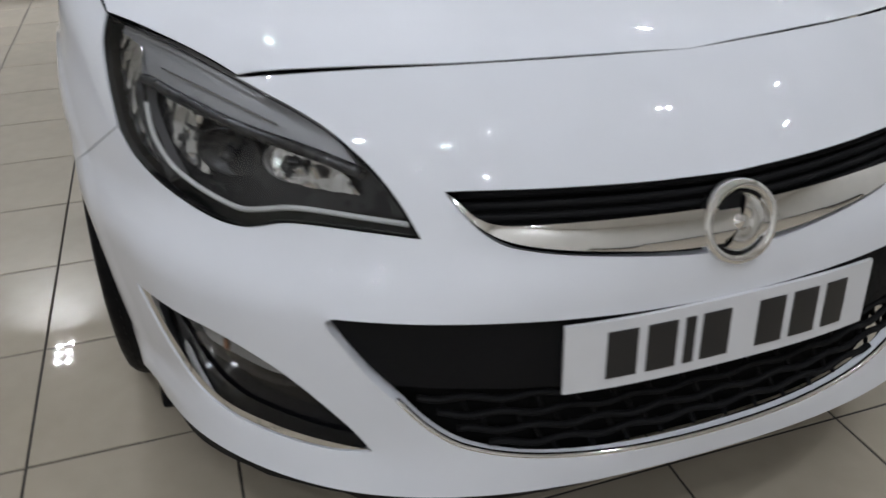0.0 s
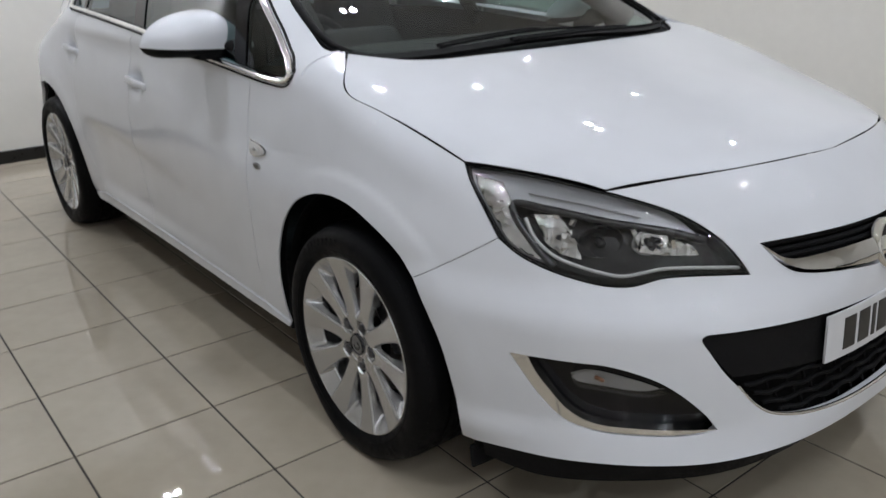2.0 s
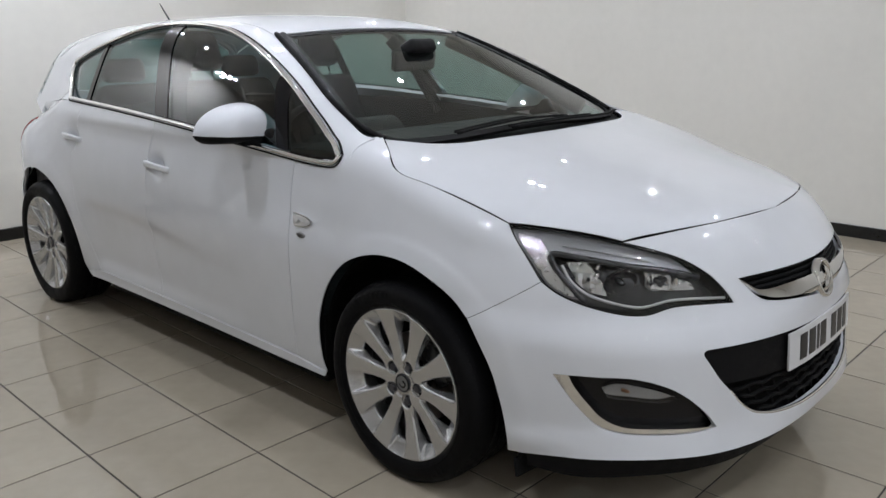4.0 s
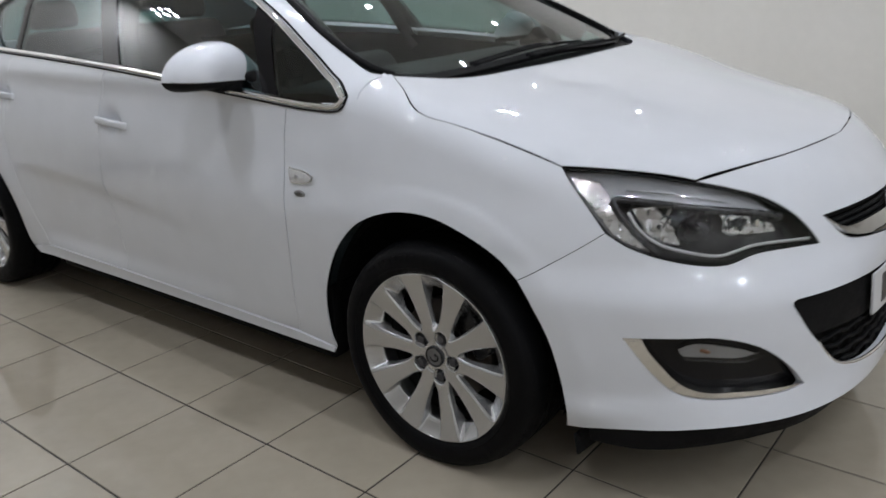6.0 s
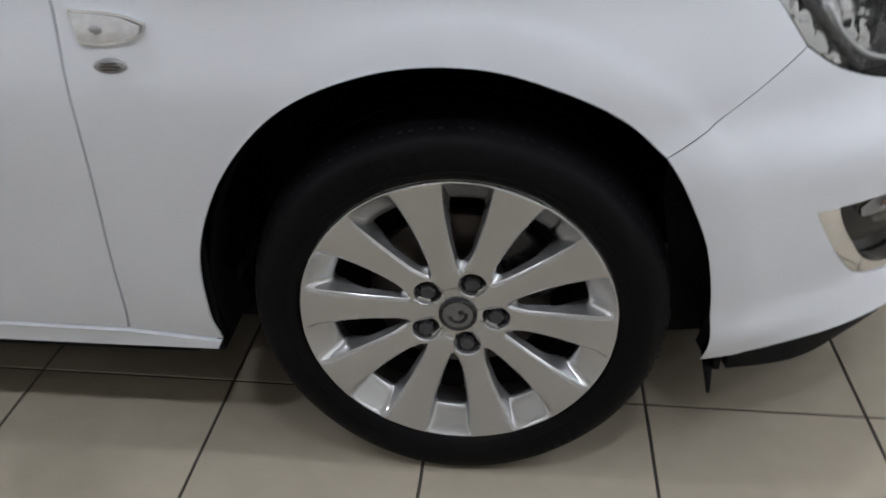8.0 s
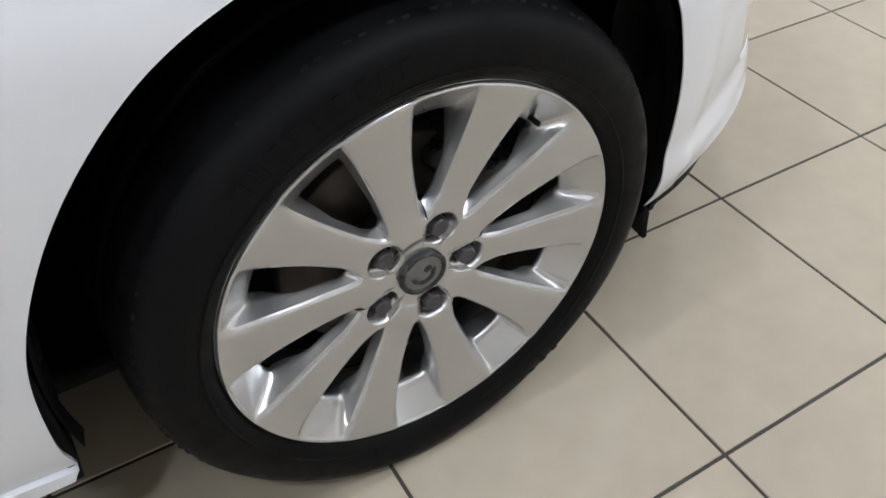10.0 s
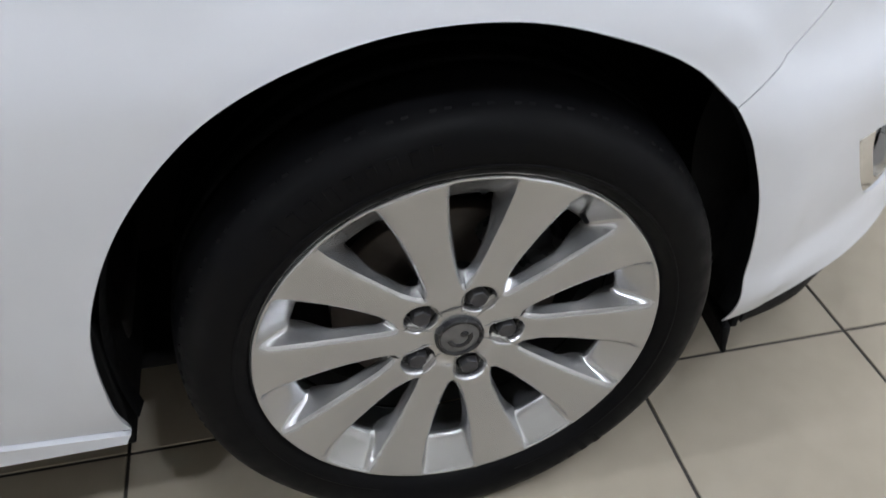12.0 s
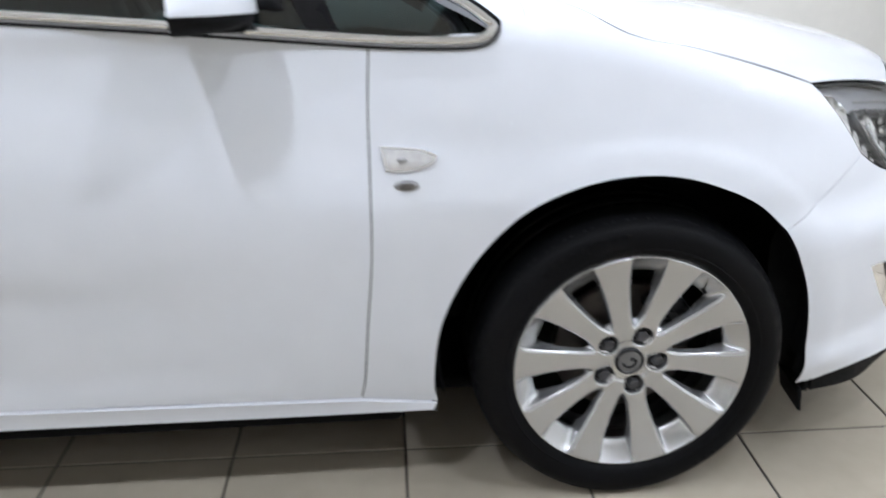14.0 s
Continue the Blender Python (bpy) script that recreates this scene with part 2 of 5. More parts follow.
def block(name, size, mat, bevel=0.004, at=(0, 0, 0), segments=2, taper=None):
    """A box with rounded edges; taper scales its top in x and y."""
    bm = bmesh.new()
    bmesh.ops.create_cube(bm, size=1)
    for v in bm.verts:
        if taper and v.co.z > 0:
            v.co.x *= taper[0]
            v.co.y *= taper[1]
        v.co = Vector((v.co.x * size[0] + at[0], v.co.y * size[1] + at[1], v.co.z * size[2] + at[2]))
    if bevel:
        bmesh.ops.bevel(bm, geom=bm.edges[:], offset=bevel, segments=segments, affect="EDGES", profile=0.5)
    me = bpy.data.meshes.new(name)
    bm.to_mesh(me)
    bm.free()
    me.materials.append(mat)
    me.polygons.foreach_set("use_smooth", [bevel > 0.006] * len(me.polygons))
    return me


def tube(name, path, radius, mat, sides=8, flat=1.0):
    """A rod along a line of places."""
    p = np.array(path, float)
    t = np.gradient(p, axis=0)
    t /= np.linalg.norm(t, axis=1)[:, None] + 1e-9
    ref = np.array((0.0, 0, 1)) if abs(t[:, 2]).mean() < 0.8 else np.array((0, 1.0, 0))
    u = np.cross(t, ref)
    u /= np.linalg.norm(u, axis=1)[:, None] + 1e-9
    v = np.cross(u, t)
    rad = np.broadcast_to(np.asarray(radius, float), len(p))
    verts, faces = [], []
    for i in range(len(p)):
        for k in range(sides):
            a = 2 * math.pi * k / sides
            verts.append(p[i] + rad[i] * (math.cos(a) * u[i] + flat * math.sin(a) * v[i]))
    for i in range(len(p) - 1):
        for k in range(sides):
            l = (k + 1) % sides
            faces.append((i * sides + k, i * sides + l, (i + 1) * sides + l, (i + 1) * sides + k))
    faces += [tuple(range(sides - 1, -1, -1)), tuple((len(p) - 1) * sides + k for k in range(sides))]
    return mesh_of(name, verts, faces, mat)



# ---- the car's outer form: smooth inequalities in metres; front axle at y = 0, nose towards -y ----
def spline(xs, ys):
    """A smooth curve y(x) through a few heights, flat beyond its ends."""
    xs, ys = np.array(xs, float), np.array(ys, float)
    d = np.diff(ys) / np.diff(xs)
    m = np.r_[d[0], (d[1:] + d[:-1]) / 2, d[-1]]
    m[1:-1][d[1:] * d[:-1] <= 0] = 0

    def value(x):
        x = np.clip(x, xs[0], xs[-1])
        i = np.clip(np.searchsorted(xs, x) - 1, 0, len(xs) - 2)
        h = xs[i + 1] - xs[i]
        t = (x - xs[i]) / h
        a, b = t * t * (3 - 2 * t), t * (1 - t)
        return ys[i] * (1 - a) + ys[i + 1] * a + h * b * ((1 - t) * m[i] - t * m[i + 1])
    return value


def smax(a, b, k):
    h = np.maximum(k - np.abs(a - b), 0) / k
    return np.maximum(a, b) + h * h * k / 4


def step(a, b, x):
    t = np.clip((x - a) / (b - a), 0, 1)
    return t * t * (3 - 2 * t)


NOSE = spline((.15, .18, .23, .30, .36, .46, .56, .63, .68, .73, .78, .84, 1.1), (.86, .925, .972, .988, .982, .976, .968, .962, .945, .922, .892, .85, .75))
WIDE = spline((.15, .20, .25, .35, .50, .65, .75, .85, .95, 1.05, 1.2), (.80, .842, .862, .880, .895, .904, .904, .897, .882, .86, .80))
TAILL = spline((.2, .35, .5, .65, .75, .95, 1.1), (.68, .76, .79, .80, .78, .73, .69))
HOODC = spline((-1.05, -.95, -.9, -.8, -.6, -.4, -.2, 0, .2, .5, .8), (.66, .77, .808, .862, .915, .96, 1.0, 1.038, 1.072, 1.11, 1.13))
ROOF = spline((.2, .6, .9, 1.1, 1.4, 1.75, 2.2, 2.7, 3.1, 3.4), (1.20, 1.37, 1.43, 1.46, 1.487, 1.497, 1.486, 1.450, 1.40, 1.33))
BELT = spline((.27, .36, .539, .847, 1.274, 1.811, 2.358, 2.6, 2.8, 3.1), (.984, .981, .992, 1.024, 1.054, 1.081, 1.093, 1.085, 1.06, 1.03))


HANDLES = ((1.43, .870), (2.255, .925))


def flare(y, z):
    out = 0
    for yc in (0, 2.70):
        r = np.hypot(y - yc, z - .33)
        out = out + (.0095 * step(.58, .42, r) + .0035 * step(.479, .467, r)) * step(.16, .3, z) * step(.36, -.05, y - yc)
    return out


def body_f(x, y, z):
    """Below zero inside the lower body: bumpers, wings, doors, bonnet."""
    x = np.abs(x)
    n = 2.6 - .4 * step(.56, .67, z) + .5 * step(.34, .2, z)
    w = WIDE(z) + flare(y, z)
    w = w - .016 * step(1.2, .35, y) * step(.68, .82, z)
    w = w - .13 * np.maximum(y - 2.3, 0) ** 2 * step(.82, 1.05, z)
    # a scalloped hollow along the doors above the sill, its upper edge sharpest at the rear
    crease = .60 - .10 * step(1.9, .7, y)
    w = w - .013 * step(.6, 1.9, y) * step(2.27, 2.08, y) * step(.27, .34, z) * step(crease + .05, crease - .02, z)
    w = w - .006 * step(.55, .95, y) * step(2.25, 2.0, y) * step(.27, .36, z) * step(.68, .5, z)
    # a soft ridge low on the bumper's corner
    w = w + .007 * np.exp(-((z - .285 - .03 * step(-.45, -.7, y)) / .017) ** 2) * step(-.41, -.47, y) * step(.45, .7, x)
    # finger hollows behind the door handles
    for hy, hz in HANDLES:
        w = w - .028 * np.exp(-((y - hy) / .046) ** 2 - ((z - hz) / .040) ** 2)
    front = np.maximum(-y, 0) / NOSE(z)
    rear = np.maximum(y - 2.75, 0) / TAILL(z)
    side = (np.power((x / w) ** n + np.maximum(front, rear) ** n, 1 / n) - 1) * .9
    drop = (.06 - .045 * step(-.6, .25, y)) * np.minimum(x / .68, 1.2) ** 2.6
    top = z - (HOODC(y) - drop)
    top = np.where(y > .55, np.maximum(top, z - 1.16 + .19 * step(2.2, 3.0, y)), top)
    return smax(side, top, .085)


def cabin_f(x, y, z):
    """Below zero inside the cabin: screens, side glass, roof."""
    x = np.abs(x)
    up = z - 1.03
    w = .874 - .42 * up - .22 * np.maximum(up, 0) ** 2 - .26 * np.maximum(.9 - y, 0) ** 2 - .11 * (y - 2.25 + np.sqrt((y - 2.25) ** 2 + .04))
    side = (x - w) * .88
    roof = (z - (ROOF(y) - .05 * (x / .6) ** 2.4)) * .97
    screen = (.115 + .30 * x ** 2.2 + (z - 1.06) * 2.30 + .35 * (z - 1.06) ** 2 - y) * .40
    back = (y - (3.42 - .30 * np.maximum(z - 1.0, 0) * 2.0 - .10 * x ** 2)) * .8
    return smax(smax(side, roof, .10), smax(screen, back, .02), .05)


def joint_f(x, y, z):
    """Lower body and cabin run together, with a soft hollow where they meet."""
    return -smax(-body_f(x, y, z), -cabin_f(x, y, z) - 1.2 * np.maximum(1.02 - z, 0), .05)


def reach(form, origin, way, far=3.0, steps=60):
    """Where rays from inside leave a form: the first crossing from its inner side, by bisection. Arrays of points."""
    o, w = np.atleast_2d(origin).astype(float), np.atleast_2d(way).astype(float)
    lo, hi = np.zeros(len(w)), np.full(len(w), far)
    for _ in range(steps):
        mid = (lo + hi) / 2
        p = o + mid[:, None] * w
        inside = form(p[:, 0], p[:, 1], p[:, 2]) < 0
        lo, hi = np.where(inside, mid, lo), np.where(inside, hi, mid)
    return o + lo[:, None] * w
# ---- end of the outer form ----

# ---- the room ----
WX0, WX1, WY0, WY1, CEIL = -4.6, 3.42, -4.9, 4.32, 2.75


def wall(name, size, at, label):
    ob = new(name, block(name, size, WALL, 0))
    ob.location = at
    return tagged(ob, label, "wall", kind="structure")


T = 0.15
wall("wall_north", (WX1 - WX0 + 2 * T, T, CEIL), ((WX0 + WX1) / 2, WY1 + T / 2, CEIL / 2), "plain off-white painted showroom wall")
wall("wall_south", (WX1 - WX0 + 2 * T, T, CEIL), ((WX0 + WX1) / 2, WY0 - T / 2, CEIL / 2), "plain off-white painted showroom wall")
wall("wall_east", (T, WY1 - WY0, CEIL), (WX1 + T / 2, (WY0 + WY1) / 2, CEIL / 2), "plain off-white painted showroom wall")
wall("wall_west", (T, WY1 - WY0, CEIL), (WX0 - T / 2, (WY0 + WY1) / 2, CEIL / 2), "plain off-white painted showroom wall")
ceiling = new("ceiling", block("ceiling", (WX1 - WX0 + 2 * T, WY1 - WY0 + 2 * T, 0.1), CEILING, 0))
ceiling.location = ((WX0 + WX1) / 2, (WY0 + WY1) / 2, CEIL + 0.05)
tagged(ceiling, "plain white painted showroom ceiling", "ceiling", kind="structure")
SK = 0.085
for nm, size, at in (("baseboard_north", (WX1 - WX0, 0.018, SK), ((WX0 + WX1) / 2, WY1 - 0.009, SK / 2)), ("baseboard_south", (WX1 - WX0, 0.018, SK), ((WX0 + WX1) / 2, WY0 + 0.009, SK / 2)),
                     ("baseboard_east", (0.018, WY1 - WY0 - 0.04, SK), (WX1 - 0.009, (WY0 + WY1) / 2, SK / 2)), ("baseboard_west", (0.018, WY1 - WY0 - 0.04, SK), (WX0 + 0.009, (WY0 + WY1) / 2, SK / 2))):
    ob = new(nm, block(nm, size, SKIRT, 0.004))
    ob.location = at
    tagged(ob, "glossy black skirting board along the wall", "skirting", kind="structure")

# ---- the car ----
car = thing("hatchback_car", "white five-door hatchback car parked on beige tiles", "car")


def pair(name, me, label="", parents=(None, None)):
    """A part on the car's right, and its mirror image on the left."""
    a = put_part(name, me, parents[0] or car, label)
    b = put_part(name, flipped(me), parents[1] or car, label)
    return a, b


# lines that panels share, on the car's right side (x below zero)
BONNET_FRONT = [(0, -.787, .866), (-.187, -.768, .868), (-.341, -.738, .867), (-.485, -.683, .859), (-.618, -.612, .843)]
LAMP_BACK = [(-.618, -.612, .843), (-.70, -.481, .869), (-.784, -.345, .884)]
BONNET_SIDE = [(-.784, -.345, .884), (-.806, -.186, .934), (-.825, -.07, .968), (-.836, .015, .986), (-.823, .075, 1.004), (-.77, .15, 1.04), (-.70, .245, 1.061)]
BONNET_REAR = [(-.70, .245, 1.061), (-.66, .19, 1.05), (-.60, .13, 1.038), (-.513, .088, 1.037), (-.396, .068, 1.04), (-.2, .052, 1.045), (0, .046, 1.045)]
LAMP_INNER = [(-.618, -.612, .843), (-.56, -.686, .820), (-.524, -.73, .802), (-.497, -.763, .781), (-.47, -.798, .753), (-.447, -.831, .716), (-.430, -.858, .677)]
LAMP_LOW = [(-.430, -.858, .677), (-.476, -.829, .680), (-.554, -.781, .682), (-.594, -.751, .678), (-.622, -.726, .667), (-.647, -.708, .661), (-.679, -.671, .661), (-.717, -.622, .671), (-.752, -.568, .688), (-.779, -.515, .711), (-.797, -.470, .742)]
LAMP_OUTER = [(-.797, -.470, .742), (-.800, -.427, .796), (-.796, -.378, .849), (-.784, -.345, .884)]
seam_ends = NOSE_MAP[0](np.array([(-.797, -.470, .742), (-.906, -.296, .620)]))
SEAM = [(-.797, -.470, .742)] + [tuple(p) for p in reach(body_f, *NOSE_MAP[1](seam_ends[0] + np.linspace(0, 1, 8)[1:-1, None] * (seam_ends[1] - seam_ends[0]) - np.sin(np.linspace(0, math.pi, 8))[1:-1, None] * (0, .001)))] + [(-.906, -.296, .620)]
ARCH_FRONT = [(-.906, -.296, .620), (-.901, -.328, .565), (-.889, -.374, .472), (-.876, -.402, .367), (-.864, -.409, .295), (-.848, -.406, .222)]
LOWER_EDGE = [(-.848, -.406, .222), (-.815, -.5, .240), (-.787, -.594, .25), (-.728, -.71, .262), (-.651, -.803, .268), (-.55, -.877, .27), (-.423, -.935, .272), (-.248, -.972, .272), (0, -.985, .268)]
ARCH_TOP = [(-.864, .405, .238), (-.88, .412, .30), (-.897, .399, .432), (-.922, .346, .555), (-.923, .273, .650), (-.922, .190, .708), (-.918, .076, .743), (-.914, -.041, .744), (-.913, -.151, .713), (-.906, -.235, .67), (-.906, -.296, .620)]
GAP = [(-.86, .521, .994), (-.88, .527, .88), (-.895, .528, .76), (-.902, .531, .6), (-.893, .546, .43), (-.878, .556, .31), (-.866, .566, .2575)]
GRILLE_TOP = [(-.391, -.848, .735), (-.347, -.862, .736), (-.239, -.892, .736), (-.124, -.912, .734), (0, -.919, .731)]
GRILLE_LOW = [(0, -.96, .634), (-.05, -.959, .635), (-.094, -.956, .639), (-.175, -.943, .648), (-.25, -.925, .656), (-.301, -.91, .664), (-.33, -.897, .672), (-.356, -.880, .690), (-.376, -.863, .714), (-.391, -.848, .735)]
INTAKE_TOP = [(-.553, -.851, .5715), (-.477, -.89, .572), (-.37, -.926, .571), (-.256, -.951, .567), (-.133, -.965, .562), (0, -.967, .558)]
INTAKE_LOW = [(0, -.986, .313), (-.111, -.985, .316), (-.204, -.976, .323), (-.307, -.957, .335), (-.373, -.941, .350), (-.412, -.927, .367), (-.449, -.912, .398), (-.484, -.894, .442), (-.518, -.874, .484), (-.546, -.857, .529), (-.562, -.846, .555), (-.563, -.845, .566), (-.553, -.851, .5715)]
FOG_TOP = [(-.819, -.532, .496), (-.763, -.643, .499), (-.709, -.722, .498), (-.649, -.781, .475), (-.602, -.822, .44), (-.553, -.858, .388), (-.521, -.878, .343)]
FOG_LOW = [(-.521, -.878, .343), (-.574, -.843, .334), (-.658, -.772, .333), (-.72, -.697, .336), (-.756, -.646, .352), (-.785, -.602, .398), (-.803, -.566, .446), (-.819, -.532, .496)]

# bonnet
put_part("bonnet", sheet("bonnet", [loop_of(BONNET_FRONT, LAMP_BACK, BONNET_SIDE, BONNET_REAR, mirrored(BONNET_REAR), mirrored(BONNET_SIDE), mirrored(LAMP_BACK), mirrored(BONNET_FRONT))], TOP_MAP, body_f, PAINT, gap=.03, inset=.0019, flange=.002), car, "glossy white bonnet")

# front bumper with its openings
half = [BONNET_FRONT, LAMP_INNER, LAMP_LOW, SEAM, ARCH_FRONT, LOWER_EDGE]
full = loop_of(*half, *[mirrored(r) for r in reversed(half)])
grille_hole = loop_of(GRILLE_TOP, mirrored(GRILLE_TOP), mirrored(GRILLE_LOW), GRILLE_LOW)
intake_hole = loop_of(INTAKE_TOP, mirrored(INTAKE_TOP), mirrored(INTAKE_LOW), INTAKE_LOW)
fog_hole = loop_of(FOG_TOP, FOG_LOW)
fog_hole_left = loop_of(mirrored(FOG_TOP), mirrored(FOG_LOW))
bumper = put_part("front_bumper", sheet("front_bumper", [full, grille_hole, intake_hole, fog_hole, fog_hole_left], NOSE_MAP, body_f, PAINT, gap=.017, inset=.0007, flange=.002, hole_flange=.024), car, "glossy white front bumper")

# wings
WING_TOP = [(-.70, .245, 1.061), (-.745, .258, 1.033), (-.80, .266, .985), (-.83, .38, .980), (-.86, .521, .990)]
wing_loop = loop_of(BONNET_SIDE, WING_TOP, GAP, [(-.866, .566, .2575), (-.866, .48, .247), (-.864, .405, .238)], ARCH_TOP, list(reversed(SEAM)), LAMP_OUTER)
pair("wing", sheet("wing", [wing_loop], NOSE_MAP, joint_f, PAINT, gap=.011, inset=.0007, flange=.005))


# doors, sills and quarters
def belt(y, d=0.0):
    z = float(BELT(y)) + d
    return tuple(reach(joint_f, [(0, y, z)], [(-1.0, 0, 0)])[0])


B_GAP = [belt(1.44), (-.89, 1.503, .92), (-.90, 1.525, .80), (-.90, 1.55, .6), (-.87, 1.55, .4), (-.868, 1.54, .273)]
C_GAP = [belt(2.15), (-.9, 2.235, .92), (-.92, 2.275, .76), (-.92, 2.262, .6), (-.9, 2.21, .44), (-.87, 2.17, .32), (-.86, 2.15, .275)]
SILL_TOP = [(-.866, .566, .2575), (-.868, 1.0, .265), (-.868, 1.54, .273), (-.86, 2.15, .275)]
front_door_loop = loop_of(GAP[::-1], [belt(.521), belt(.8), belt(1.1), belt(1.44)], B_GAP, [SILL_TOP[2], SILL_TOP[1], SILL_TOP[0]])
rear_door_loop = loop_of(B_GAP[::-1], [belt(1.44), belt(1.7), belt(2.15)], C_GAP, [SILL_TOP[3], SILL_TOP[2]])
front_doors = pair("front_door", sheet("front_door", [front_door_loop], SIDE_MAP, joint_f, PAINT, gap=.017, inset=.0023))
rear_doors = pair("rear_door", sheet("rear_door", [rear_door_loop], SIDE_MAP, joint_f, PAINT, gap=.017, inset=.0012))
REAR_ARCH = [(-.86, 2.70 + .40, .24), (-.9, 2.70 + .395, .42), (-.92, 2.70 + .34, .57), (-.92, 2.70 + .2, .69), (-.92, 2.70 + .03, .733), (-.92, 2.70 - .15, .7), (-.92, 2.70 - .3, .6), (-.9, 2.70 - .385, .43), (-.86, 2.70 - .4, .25)]
sill_loop = loop_of([(-.864, .405, .238), (-.866, .48, .247), (-.866, .566, .2575)], SILL_TOP, [(-.86, 2.15, .275), (-.86, 2.285, .25)], [(-.86, 2.285, .25), (-.84, 2.24, .222)],
                    [(-.84, 2.24, .222), (-.83, 1.3, .222), (-.83, .7, .219), (-.842, .414, .219)], [(-.842, .414, .219), (-.864, .405, .238)])
pair("sill", sheet("sill", [sill_loop], SIDE_MAP, lambda x, y, z: body_f(x, y, np.maximum(z, .238 + .012 * step(1.5, 2.2, y))), PAINT, gap=.02, flange=.012, off=.007))
quarter_loop = loop_of(C_GAP, [(-.86, 2.15, .275), (-.86, 2.285, .25)], REAR_ARCH[::-1], [(-.86, 3.085, .24), (-.84, 3.2, .25)], [(-.84, 3.2, .25), (-.84, 3.22, .6), (-.82, 3.2, .9), belt(3.08)],
                       [belt(3.08), belt(2.8), belt(2.4), belt(2.15)])
pair("rear_quarter", sheet("rear_quarter", [quarter_loop], SIDE_MAP, joint_f, PAINT, gap=.03, inset=.0008))

# tail: bumper, tailgate and lamps, low in detail where nothing shows it
tail_low = loop_of([(-.84, 3.21, .25), (-.83, 3.23, .45), (-.82, 3.23, .66)], [(-.82, 3.23, .66), (-.5, 3.5, .66), (0, 3.55, .66), (.5, 3.5, .66), (.82, 3.23, .66)], [(.82, 3.23, .66), (.83, 3.23, .45), (.84, 3.21, .25)],
                   [(.84, 3.21, .25), (.5, 3.45, .25), (0, 3.5, .25), (-.5, 3.45, .25), (-.84, 3.21, .25)])
put_part("rear_bumper", sheet("rear_bumper", [tail_low], TAIL_MAP, body_f, PAINT, gap=.04), car)
lamp_tail = loop_of([(-.85, 3.17, .76), (-.84, 3.06, .88), (-.80, 2.98, .985)], [(-.80, 2.98, .985), (-.62, 3.36, .97), (-.55, 3.42, .9)], [(-.55, 3.42, .9), (-.6, 3.42, .80), (-.85, 3.17, .76)])
pair("tail_lamp", sheet("tail_lamp", [lamp_tail], TAIL_MAP, body_f, RED, gap=.03, off=.004), "dark red tail lamp")
gate = loop_of([(-.82, 3.23, .665), (-.82, 3.23, .8), (-.79, 3.15, 1.07)], [(-.79, 3.15, 1.07), (-.4, 3.38, 1.07), (0, 3.42, 1.07), (.4, 3.38, 1.07), (.79, 3.15, 1.07)], [(.79, 3.15, 1.07), (.82, 3.23, .8), (.82, 3.23, .665)],
               [(.82, 3.23, .665), (.5, 3.5, .665), (0, 3.55, .665), (-.5, 3.5, .665), (-.82, 3.23, .665)])
tailgate = put_part("tailgate", sheet("tailgate", [gate], TAIL_MAP, body_f, PAINT, gap=.04), car)

# cabin: side frames, roof, screens
def settled(points):
    """The same places, laid on the cabin's form from above."""
    return [tuple(p) for p in reach(cabin_f, *TOP_MAP[1](TOP_MAP[0](np.array(points, float))))]


SCREEN_SIDE = [(-.70, .25, 1.058), (-.722, .30, 1.072)] + settled([(-.724, .391, 1.111), (-.70, .536, 1.181), (-.635, .749, 1.28), (-.55, 1.034, 1.396)])
DITCH = settled([(-.55, 1.034, 1.396), (-.525, 1.231, 1.433), (-.505, 1.6, 1.452), (-.515, 2.1, 1.435), (-.55, 2.6, 1.37), (-.58, 3.05, 1.29)])
WINDOW = [(-.842, .300, 1.018), (-.824, .345, 1.050), (-.808, .393, 1.073), (-.776, .507, 1.136), (-.742, .643, 1.211), (-.707, .79, 1.279), (-.672, .945, 1.34), (-.638, 1.109, 1.388), (-.60, 1.296, 1.42), (-.582, 1.522, 1.438), (-.585, 1.714, 1.440), (-.625, 1.944, 1.418), (-.676, 2.133, 1.375), (-.695, 2.362, 1.321), (-.683, 2.545, 1.277)]
WINDOW_END = [(-.683, 2.545, 1.277), (-.69, 2.57, 1.25), (-.72, 2.54, 1.203), (-.771, 2.45, 1.139), (-.808, 2.358, 1.097)]
WINDOW_LOW = [(-.808, 2.358, 1.097), (-.855, 1.811, 1.085), (-.871, 1.274, 1.058), (-.88, .847, 1.027), (-.86, .531, .997), (-.859, .42, .991), (-.857, .335, .991), (-.851, .306, 1.001), (-.842, .300, 1.018)]
window_loop = loop_of(WINDOW, WINDOW_END, WINDOW_LOW)
C_BACK = [DITCH[-1], (-.66, 3.12, 1.22), belt(3.08)]
frame_loop = loop_of(SCREEN_SIDE, DITCH, C_BACK, [belt(y) for y in (3.08, 2.8, 2.6, 2.45, 2.36)], [belt(y, -.005) for y in (2.36, 1.811, 1.166, .8, .539, .38)], [belt(.38, -.005), (-.80, .262, .977), (-.745, .256, 1.028), (-.70, .25, 1.058)])
